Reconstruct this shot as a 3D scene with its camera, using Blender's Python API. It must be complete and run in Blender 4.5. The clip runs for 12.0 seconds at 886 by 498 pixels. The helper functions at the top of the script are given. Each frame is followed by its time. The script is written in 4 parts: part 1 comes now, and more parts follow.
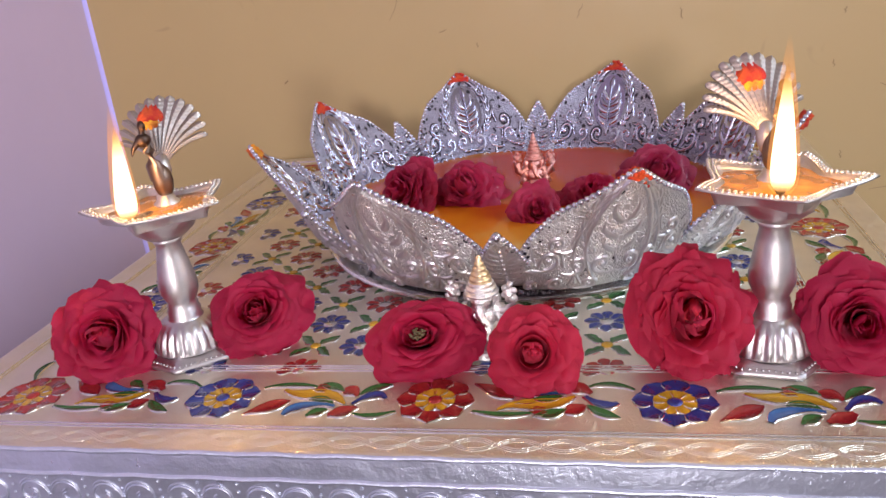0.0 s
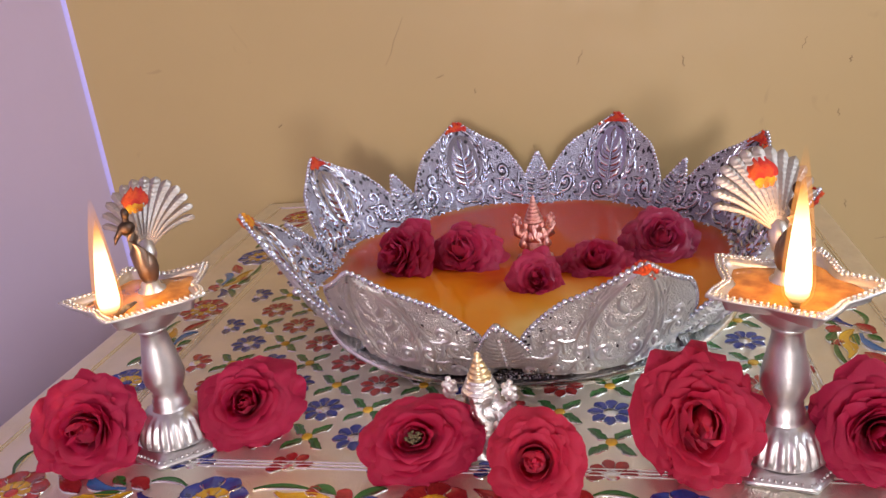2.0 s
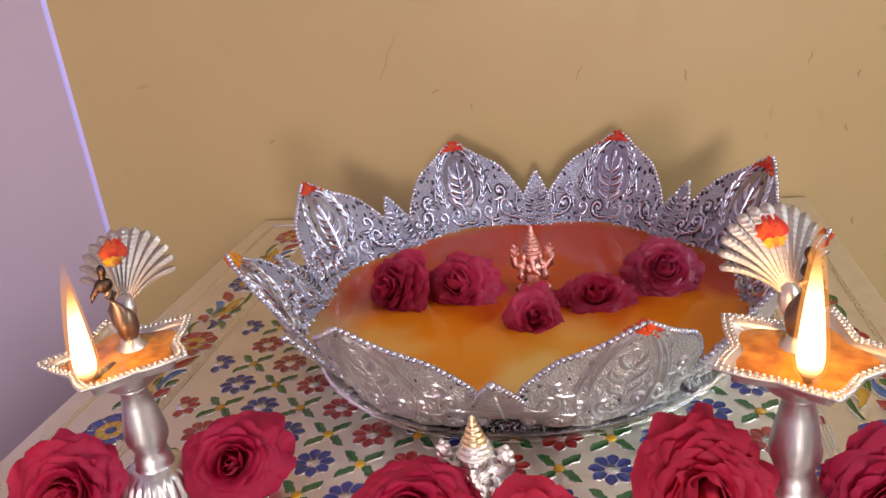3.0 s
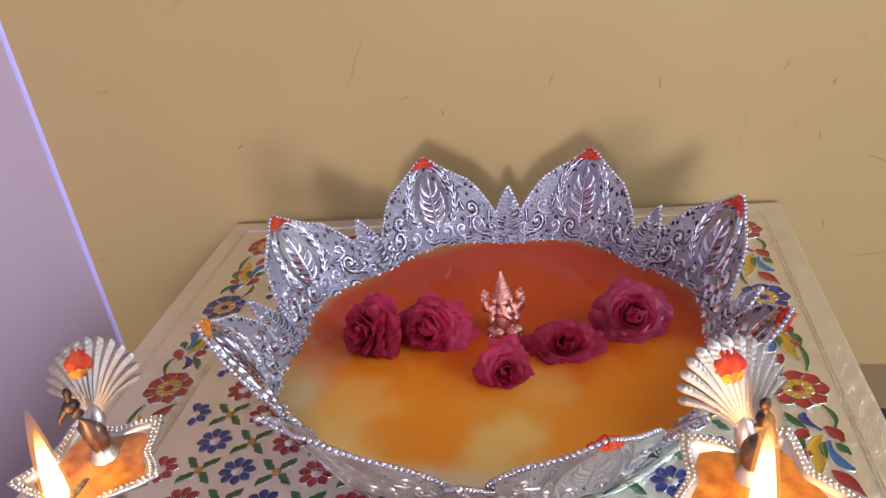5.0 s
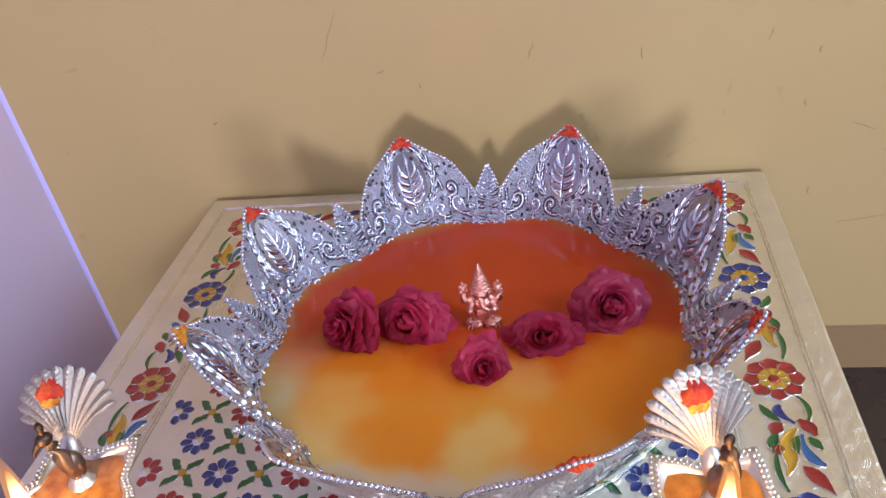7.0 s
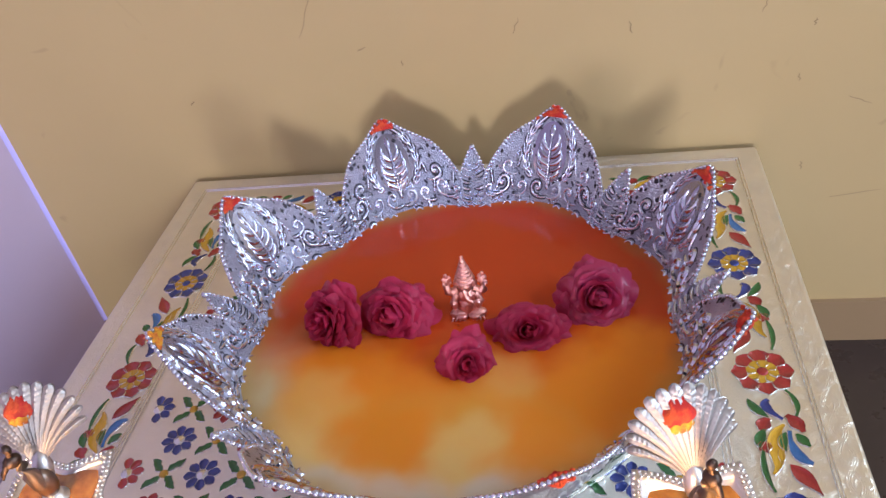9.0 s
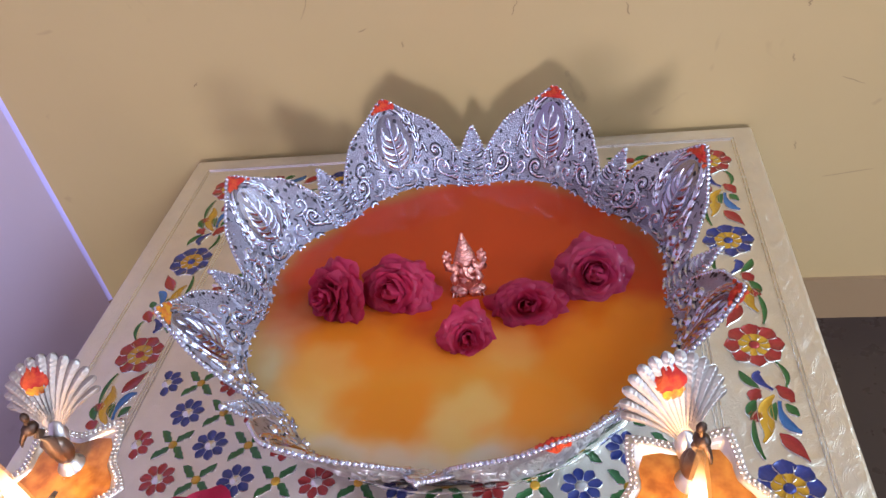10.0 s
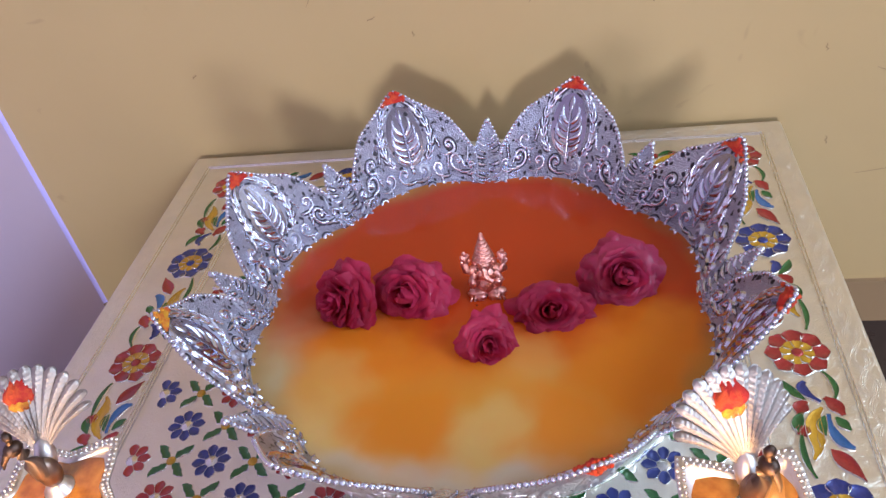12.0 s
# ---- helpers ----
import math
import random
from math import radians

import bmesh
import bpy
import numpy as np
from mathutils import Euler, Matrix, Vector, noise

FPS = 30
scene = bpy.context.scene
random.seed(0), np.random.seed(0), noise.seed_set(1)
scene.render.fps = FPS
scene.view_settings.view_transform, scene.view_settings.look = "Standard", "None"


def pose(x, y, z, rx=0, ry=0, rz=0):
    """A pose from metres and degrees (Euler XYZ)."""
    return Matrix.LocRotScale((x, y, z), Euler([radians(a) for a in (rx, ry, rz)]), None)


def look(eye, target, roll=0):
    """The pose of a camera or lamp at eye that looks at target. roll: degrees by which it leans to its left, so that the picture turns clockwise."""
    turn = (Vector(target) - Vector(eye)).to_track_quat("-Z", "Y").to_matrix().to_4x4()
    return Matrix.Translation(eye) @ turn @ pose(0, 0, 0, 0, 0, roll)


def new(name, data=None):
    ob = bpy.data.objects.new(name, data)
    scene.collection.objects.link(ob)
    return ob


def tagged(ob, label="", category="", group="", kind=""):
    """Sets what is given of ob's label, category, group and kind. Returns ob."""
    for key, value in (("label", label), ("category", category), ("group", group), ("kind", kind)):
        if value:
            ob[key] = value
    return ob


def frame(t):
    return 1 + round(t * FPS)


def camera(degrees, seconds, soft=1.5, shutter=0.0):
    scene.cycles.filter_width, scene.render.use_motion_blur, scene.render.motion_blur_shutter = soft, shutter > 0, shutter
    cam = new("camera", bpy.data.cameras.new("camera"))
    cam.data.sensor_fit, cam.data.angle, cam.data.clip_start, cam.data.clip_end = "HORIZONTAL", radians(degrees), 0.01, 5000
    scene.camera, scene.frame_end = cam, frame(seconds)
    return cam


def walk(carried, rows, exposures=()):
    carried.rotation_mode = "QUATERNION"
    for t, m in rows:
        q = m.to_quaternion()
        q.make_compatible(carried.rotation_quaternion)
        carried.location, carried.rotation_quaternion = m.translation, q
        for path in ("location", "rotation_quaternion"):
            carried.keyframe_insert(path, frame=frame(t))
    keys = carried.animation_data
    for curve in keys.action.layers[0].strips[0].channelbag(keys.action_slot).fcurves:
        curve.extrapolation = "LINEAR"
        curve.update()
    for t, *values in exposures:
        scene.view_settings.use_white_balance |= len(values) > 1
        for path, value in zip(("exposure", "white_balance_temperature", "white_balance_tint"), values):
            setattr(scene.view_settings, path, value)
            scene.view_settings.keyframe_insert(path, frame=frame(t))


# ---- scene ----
cam = camera(58.4, 12.0)
PATH = [
    (0, (0.076, -0.685, 0.172), (-0.337, 1.138, -0.54), -6.3),
    (0.5, (0.076, -0.687, 0.176), (-0.333, 1.139, -0.53), -6.3),
    (1, (0.074, -0.682, 0.179), (-0.334, 1.145, -0.527), -6.3),
    (1.5, (0.074, -0.67, 0.184), (-0.333, 1.158, -0.519), -6.3),
    (2, (0.074, -0.658, 0.201), (-0.331, 1.172, -0.497), -6.2),
    (2.5, (0.075, -0.646, 0.213), (-0.333, 1.184, -0.485), -6.4),
    (3, (0.075, -0.632, 0.222), (-0.333, 1.183, -0.512), -6.7),
    (3.5, (0.079, -0.618, 0.238), (-0.321, 1.181, -0.539), -6.9),
    (3.7, (0.082, -0.614, 0.245), (-0.313, 1.179, -0.548), -6.9),
    (5.3, (0.088, -0.587, 0.306), (-0.288, 1.105, -0.692), -8.1),
    (5.5, (0.092, -0.583, 0.31), (-0.294, 1.091, -0.714), -8.6),
    (6, (0.093, -0.577, 0.316), (-0.288, 1.068, -0.756), -9.1),
    (6.5, (0.096, -0.573, 0.322), (-0.281, 1.057, -0.773), -9.4),
    (7, (0.098, -0.566, 0.327), (-0.276, 1.054, -0.784), -9.6),
    (8.8, (0.102, -0.542, 0.337), (-0.254, 1.022, -0.856), -10.2),
    (9, (0.105, -0.541, 0.338), (-0.266, 1.007, -0.873), -10.7),
    (9.5, (0.104, -0.547, 0.339), (-0.267, 0.985, -0.892), -10.8),
    (10, (0.106, -0.552, 0.342), (-0.264, 0.97, -0.901), -10.9),
    (10.5, (0.099, -0.544, 0.333), (-0.269, 0.978, -0.911), -10.9),
    (11, (0.092, -0.531, 0.33), (-0.277, 0.991, -0.914), -10.9),
    (11.5, (0.088, -0.525, 0.326), (-0.283, 0.998, -0.917), -11.0),
    (12, (0.089, -0.529, 0.324), (-0.275, 0.995, -0.92), -10.8),
]
walk(cam, [(t, look(eye, target, roll)) for t, eye, target, roll in PATH],
     exposures=[(0, -0.12, 7450, 20), (3.5, -0.15, 8300, 18), (6.0, 0.05, 6700, 13), (12.0, 0.12, 6450, 15)])

# ---- world and lights ----
world = bpy.data.worlds.new("world")
scene.world = world
world.use_nodes = True
wn = world.node_tree.nodes
sky = wn.new("ShaderNodeTexSky")
sky.sky_type = "NISHITA"
sky.sun_disc = False
sky.sun_elevation = radians(40)
sky.sun_rotation = radians(150)
wn["Background"].inputs[1].default_value = 0.12
world.node_tree.links.new(sky.outputs[0], wn["Background"].inputs[0])


def area(name, eye, target, sx, sy, watts, colour):
    d = bpy.data.lights.new(name, "AREA")
    d.shape, d.size, d.size_y, d.energy, d.color = "RECTANGLE", sx, sy, watts, colour
    ob = new(name, d)
    ob.matrix_world = look(eye, target)
    return ob


FLOOR, CEIL, BACK, SIDE = -0.212, 2.25, 0.008, -0.394
# daylight: the doorway behind the camera and the window in the right wall
area("doorway_daylight", (0.30, -3.08, 0.55), (0.03, 0.0, 0.06), 0.32, 0.42, 45, (0.86, 0.91, 1.0))
area("window_daylight", (1.58, -0.58, 0.95), (0.1, -0.35, 0.0), 0.9, 0.9, 24, (0.58, 0.79, 1.0))


def flame_light(p, watts):
    d = bpy.data.lights.new("flame_light", "POINT")
    d.energy, d.color, d.shadow_soft_size = watts, (1.0, 0.55, 0.2), 0.006
    ob = new("flame_light", d)
    ob.location = p


# ---- materials ----
def mat(name, colour, rough=0.5, metal=0.0, spec=0.5):
    m = bpy.data.materials.new(name)
    m.use_nodes = True
    b = m.node_tree.nodes["Principled BSDF"]
    b.inputs["Base Color"].default_value = (*colour, 1)
    b.inputs["Roughness"].default_value = rough
    b.inputs["Metallic"].default_value = metal
    b.inputs["Specular IOR Level"].default_value = spec
    return m, m.node_tree.nodes, m.node_tree.links, b


def coords(nodes, links, scale, source="Object"):
    tc = nodes.new("ShaderNodeTexCoord")
    mp = nodes.new("ShaderNodeMapping")
    mp.inputs["Scale"].default_value = (scale, scale, scale) if not isinstance(scale, tuple) else scale
    links.new(tc.outputs[source], mp.inputs[0])
    return mp.outputs[0]


def noise_tex(nodes, links, vec, scale, detail=4.0, rough=0.55, distort=0.0):
    n = nodes.new("ShaderNodeTexNoise")
    n.inputs["Scale"].default_value, n.inputs["Detail"].default_value = scale, detail
    n.inputs["Roughness"].default_value, n.inputs["Distortion"].default_value = rough, distort
    links.new(vec, n.inputs["Vector"])
    return n.outputs[0]


def ramp(nodes, links, fac, stops):
    r = nodes.new("ShaderNodeValToRGB")
    while len(r.color_ramp.elements) < len(stops):
        r.color_ramp.elements.new(0.5)
    for e, (p, c) in zip(r.color_ramp.elements, stops):
        e.position, e.color = p, (*c, 1) if len(c) == 3 else c
    links.new(fac, r.inputs[0])
    return r.outputs[0]


def mix(nodes, links, fac, a, b, mode="MIX"):
    x = nodes.new("ShaderNodeMix")
    x.data_type, x.blend_type = "RGBA", mode
    for sock, v in ((x.inputs[0], fac), (x.inputs[6], a), (x.inputs[7], b)):
        if isinstance(v, (int, float)):
            sock.default_value = v
        elif isinstance(v, tuple):
            sock.default_value = (*v, 1)
        else:
            links.new(v, sock)
    return x.outputs[2]


def bump(nodes, links, b, heights):
    """heights: (socket, strength, distance in metres), one over another."""
    last = None
    for h, s, d in heights:
        n = nodes.new("ShaderNodeBump")
        n.inputs["Strength"].default_value, n.inputs["Distance"].default_value = s, d
        links.new(h, n.inputs["Height"])
        if last:
            links.new(last, n.inputs["Normal"])
        last = n.outputs[0]
    links.new(last, b.inputs["Normal"])


def voronoi(nodes, links, vec, scale, feature="F1"):
    v = nodes.new("ShaderNodeTexVoronoi")
    v.feature = feature
    v.inputs["Scale"].default_value = scale
    links.new(vec, v.inputs["Vector"])
    return v.outputs[0]


def wall_paint(name, colour, dirt, rough=0.45):
    m, n, l, b = mat(name, colour, rough)
    v = coords(n, l, 1.0)
    big = noise_tex(n, l, v, 2.2, 5, 0.6)
    fine = noise_tex(n, l, v, 38, 6, 0.65)
    c = mix(n, l, ramp(n, l, big, [(0.3, (0, 0, 0)), (0.75, (1, 1, 1))]), colour, tuple(x * 0.9 for x in colour))
    spots = ramp(n, l, noise_tex(n, l, v, 17, 3, 0.5, 1.4), [(0.70, (0, 0, 0)), (0.76, (0.55, 0.55, 0.55))])
    c = mix(n, l, spots, c, dirt)
    l.new(c, b.inputs["Base Color"])
    l.new(ramp(n, l, fine, [(0.3, (rough - .08,) * 3), (0.7, (rough + .1,) * 3)]), b.inputs["Roughness"])
    bump(n, l, b, [(big, 0.25, 0.004), (fine, 0.12, 0.001)])
    return m


YELLOW = wall_paint("yellow_wall_paint", (0.50, 0.350, 0.168), (0.36, 0.245, 0.12))
LILAC = wall_paint("lilac_wall_paint", (0.61, 0.47, 0.64), (0.50, 0.38, 0.52))
WHITE = wall_paint("white_paint", (0.78, 0.77, 0.75), (0.6, 0.59, 0.56))
# bright line of light along the rounded corner, put into a violet colour
BEAD = wall_paint("violet_edge_light", (0.56, 0.49, 1.0), (0.48, 0.42, 0.9), 0.5)
SKIRT = wall_paint("beige_skirting_paint", (0.30, 0.19, 0.10), (0.2, 0.14, 0.09))
FLOORM = wall_paint("dark_brown_floor", (0.045, 0.028, 0.024), (0.03, 0.02, 0.018), 0.3)


def silver(name, colour=(0.80, 0.80, 0.80), rough=0.24, grain=900, depth=0.0003, tarnish=0.0, waves=0.0):
    m, n, l, b = mat(name, colour, rough, 1.0)
    v = coords(n, l, 1.0)
    g = noise_tex(n, l, v, grain, 3, 0.6)
    mid = noise_tex(n, l, v, 70, 4, 0.6)
    c = mix(n, l, ramp(n, l, mid, [(0.35, (0, 0, 0)), (0.7, (1, 1, 1))]), colour, tuple(x * 0.82 for x in colour))
    if tarnish:
        spots = ramp(n, l, noise_tex(n, l, v, 150, 3, 0.55, 0.6), [(0.60 - 0.1 * tarnish, (0, 0, 0)), (0.70 - 0.08 * tarnish, (1, 1, 1))])
        c = mix(n, l, spots, c, (0.045, 0.040, 0.055))
    l.new(c, b.inputs["Base Color"])
    l.new(ramp(n, l, mid, [(0.25, (rough - .08,) * 3), (0.75, (rough + .12,) * 3)]), b.inputs["Roughness"])
    hs = [(g, 0.5, depth)]
    if waves:
        hs.append((noise_tex(n, l, v, 45, 3, 0.5), 0.6, waves))
    bump(n, l, b, hs)
    return m


def foil():
    """Silver foil beaten over wood: a meandering chased ground, soft dents, a lacquered bloom."""
    m, n, l, b = mat("embossed_silver_foil", (0.90, 0.85, 0.73), 0.36, 0.90)
    v = coords(n, l, 1.0)
    slow = noise_tex(n, l, v, 150, 1.5, 0.5, 0.8)
    mul = n.new("ShaderNodeMath")
    mul.operation = "MULTIPLY"
    mul.inputs[1].default_value = 16.0
    l.new(slow, mul.inputs[0])
    pp = n.new("ShaderNodeMath")
    pp.operation = "PINGPONG"
    pp.inputs[1].default_value = 0.5
    l.new(mul.outputs[0], pp.inputs[0])
    grain = noise_tex(n, l, v, 520, 3, 0.6)
    dents = noise_tex(n, l, v, 32, 4, 0.55)
    c = mix(n, l, ramp(n, l, dents, [(0.3, (0, 0, 0)), (0.7, (1, 1, 1))]), (0.90, 0.85, 0.74), (0.79, 0.745, 0.645))
    l.new(c, b.inputs["Base Color"])
    l.new(ramp(n, l, dents, [(0.25, (0.28,) * 3), (0.75, (0.44,) * 3)]), b.inputs["Roughness"])
    bump(n, l, b, [(dents, 0.20, 0.0014), (pp.outputs[0], 0.34, 0.0009), (grain, 0.40, 0.0006)])
    return m


FOIL = foil()
RIDGE = silver("silver_ridge", (0.86, 0.85, 0.83), 0.20, 900, 0.0002)
# silver foil of the sides, cool front daylight put into its blue base colour
EDGE = silver("silver_edge_foil_cool_lit", (0.72, 0.78, 0.95), 0.33, 300, 0.0008, 0.0, 0.0016)
EDGE.node_tree.nodes["Principled BSDF"].inputs["Metallic"].default_value = 0.8
# near black for tarnish flecks and for shade painted beside the bowl's relief
PATINA_AND_SHADE = silver("dark_patina_and_shade", (0.035, 0.030, 0.045), 0.5, 700, 0.0002)
PATINA_AND_SHADE.node_tree.nodes["Principled BSDF"].inputs["Metallic"].default_value = 0.3


def bowl_ground(name, light, dark, speck, rough, specks_from):
    """Silver sheet with a punched, stippled ground, cloudy and flecked with tarnish."""
    m, n, l, b = mat(name, light, rough, 1.0)
    v = coords(n, l, 1.0)
    cells = voronoi(n, l, v, 1000)
    mid = noise_tex(n, l, v, 60, 4, 0.6)
    c = mix(n, l, ramp(n, l, mid, [(0.35, (0, 0, 0)), (0.7, (1, 1, 1))]), light, dark)
    spots = ramp(n, l, noise_tex(n, l, v, 230, 4, 0.65, 0.5), [(specks_from, (0, 0, 0)), (specks_from + 0.05, (1, 1, 1))])
    l.new(mix(n, l, spots, c, speck), b.inputs["Base Color"])
    l.new(ramp(n, l, mid, [(0.25, (rough - 0.06,) * 3), (0.75, (rough + 0.12,) * 3)]), b.inputs["Roughness"])
    bump(n, l, b, [(cells, 0.9, 0.0011), (mid, 0.35, 0.003)])
    return m


BOWLM = bowl_ground("bowl_silver", (0.54, 0.56, 0.70), (0.40, 0.41, 0.53), (0.07, 0.06, 0.09), 0.28, 0.60)
FROST = bowl_ground("stippled_outer_silver", (0.86, 0.85, 0.86), (0.70, 0.69, 0.71), (0.22, 0.19, 0.20), 0.36, 0.635)
# polished silver with the reflection of the dark room put into its base colour
POLISH = silver("polished_silver_dark_reflection", (0.40, 0.38, 0.48), 0.20, 600, 0.0001, 0.0, 0.0008)
RELIEF = silver("bowl_relief_silver", (0.68, 0.70, 0.83), 0.22, 1200, 0.0001, 0.0)
FROSTREL = silver("outer_relief_silver", (0.86, 0.85, 0.88), 0.32, 1200, 0.0002)
FANM = silver("feather_silver", (0.52, 0.47, 0.45), 0.46, 900, 0.0003)
def glass_mat():
    m, n, l, b = mat("clear_plate_glass", (0.93, 0.93, 0.92), 0.03)
    b.inputs["Transmission Weight"].default_value = 1.0
    b.inputs["IOR"].default_value = 1.45
    bump(n, l, b, [(noise_tex(n, l, coords(n, l, 1.0), 40, 2), 0.05, 0.001)])
    return m


PLATEM = glass_mat()
LAMPM = silver("lamp_silver", (0.70, 0.67, 0.68), 0.38, 700, 0.0002)
BRIGHT = silver("idol_silver", (0.93, 0.92, 0.92), 0.30, 480, 0.0022)
ROSY = silver("kumkum_stained_silver", (0.86, 0.42, 0.37), 0.34, 420, 0.0020)
GOLD = silver("turmeric_gilt", (0.90, 0.73, 0.46), 0.3, 700, 0.0003)
BRONZE = silver("sooty_bronze", (0.09, 0.06, 0.05), 0.45, 500, 0.0002)
WARM = silver("warm_bronze", (0.24, 0.17, 0.14), 0.38, 500, 0.0002)


def enamel(name, colour):
    m, n, l, b = mat(name, colour, 0.22)
    v = coords(n, l, 1.0, "Generated")
    oi = n.new("ShaderNodeObjectInfo")
    k = noise_tex(n, l, v, 9, 4, 0.6)
    c = mix(n, l, ramp(n, l, k, [(0.3, (0, 0, 0)), (0.7, (1, 1, 1))]), colour, tuple(x * 0.62 for x in colour))
    c2 = mix(n, l, oi.outputs["Random"], c, tuple(min(1, x * 1.25 + 0.01) for x in colour))
    l.new(mix(n, l, 0.35, c, c2), b.inputs["Base Color"])
    b.inputs["Metallic"].default_value = 0.25
    b.inputs["Coat Weight"].default_value, b.inputs["Coat Roughness"].default_value = 0.5, 0.12
    bump(n, l, b, [(k, 0.3, 0.0004)])
    return m


RED, BLUE = enamel("red_enamel", (0.42, 0.030, 0.030)), enamel("blue_enamel", (0.028, 0.048, 0.26))
GREEN, AMBER = enamel("green_enamel", (0.030, 0.16, 0.040)), enamel("yellow_enamel", (0.72, 0.40, 0.030))
SKYBLUE, ORANGE = enamel("light_blue_enamel", (0.04, 0.18, 0.48)), enamel("orange_enamel", (0.60, 0.14, 0.03))


def powder(name, colour, other):
    m, n, l, b = mat(name, colour, 0.9)
    v = coords(n, l, 1.0)
    k = noise_tex(n, l, v, 160, 4, 0.6)
    l.new(mix(n, l, ramp(n, l, k, [(0.42, (0, 0, 0)), (0.6, (1, 1, 1))]), colour, other), b.inputs["Base Color"])
    bump(n, l, b, [(noise_tex(n, l, v, 900, 3), 0.7, 0.0008)])
    return m


KUMKUM = powder("red_kumkum_powder", (0.50, 0.025, 0.018), (0.62, 0.085, 0.022))
TURMERIC = powder("turmeric_paste", (0.75, 0.36, 0.03), (0.66, 0.12, 0.03))


def rose_mat(name, colour, deep, wet=0.0):
    m, n, l, b = mat(name, colour, 0.55 - 0.3 * wet)
    v = coords(n, l, 1.0)
    k = noise_tex(n, l, v, 60, 4, 0.6)
    vein = noise_tex(n, l, coords(n, l, (260.0, 260.0, 40.0)), 1.0, 3, 0.6)
    oi = n.new("ShaderNodeObjectInfo")
    c = mix(n, l, ramp(n, l, k, [(0.35, (0, 0, 0)), (0.68, (1, 1, 1))]), colour, deep)
    c = mix(n, l, oi.outputs["Random"], c, mix(n, l, 0.5, c, deep))
    l.new(c, b.inputs["Base Color"])
    b.inputs["Sheen Weight"].default_value = 0.10
    b.inputs["Sheen Tint"].default_value = (1.0, 0.5, 0.6, 1)
    if wet:
        b.inputs["Coat Weight"].default_value, b.inputs["Coat Roughness"].default_value = wet, 0.12
    bump(n, l, b, [(vein, 0.25, 0.0006), (k, 0.3, 0.0012)])
    thin = n.new("ShaderNodeBsdfTranslucent")
    l.new(mix(n, l, 0.5, c, colour), thin.inputs[0])
    both = n.new("ShaderNodeMixShader")
    both.inputs[0].default_value = 0.46
    l.new(b.outputs[0], both.inputs[1])
    l.new(thin.outputs[0], both.inputs[2])
    l.new(both.outputs[0], n["Material Output"].inputs[0])
    return m


ROSE = rose_mat("red_rose_petal", (0.68, 0.020, 0.105), (0.52, 0.010, 0.068))
PINKROSE = rose_mat("pink_red_rose_petal", (0.76, 0.036, 0.110), (0.62, 0.018, 0.072))
WETROSE = rose_mat("wet_rose_petal", (0.68, 0.042, 0.150), (0.52, 0.020, 0.090), 0.18)
DRENCHED = rose_mat("drenched_rose_petal", (0.68, 0.060, 0.190), (0.52, 0.030, 0.110), 0.5)
LEAF = rose_mat("calyx_green", (0.16, 0.22, 0.06), (0.08, 0.12, 0.03))
STAMEN = powder("dry_stamens", (0.30, 0.24, 0.12), (0.12, 0.08, 0.05))


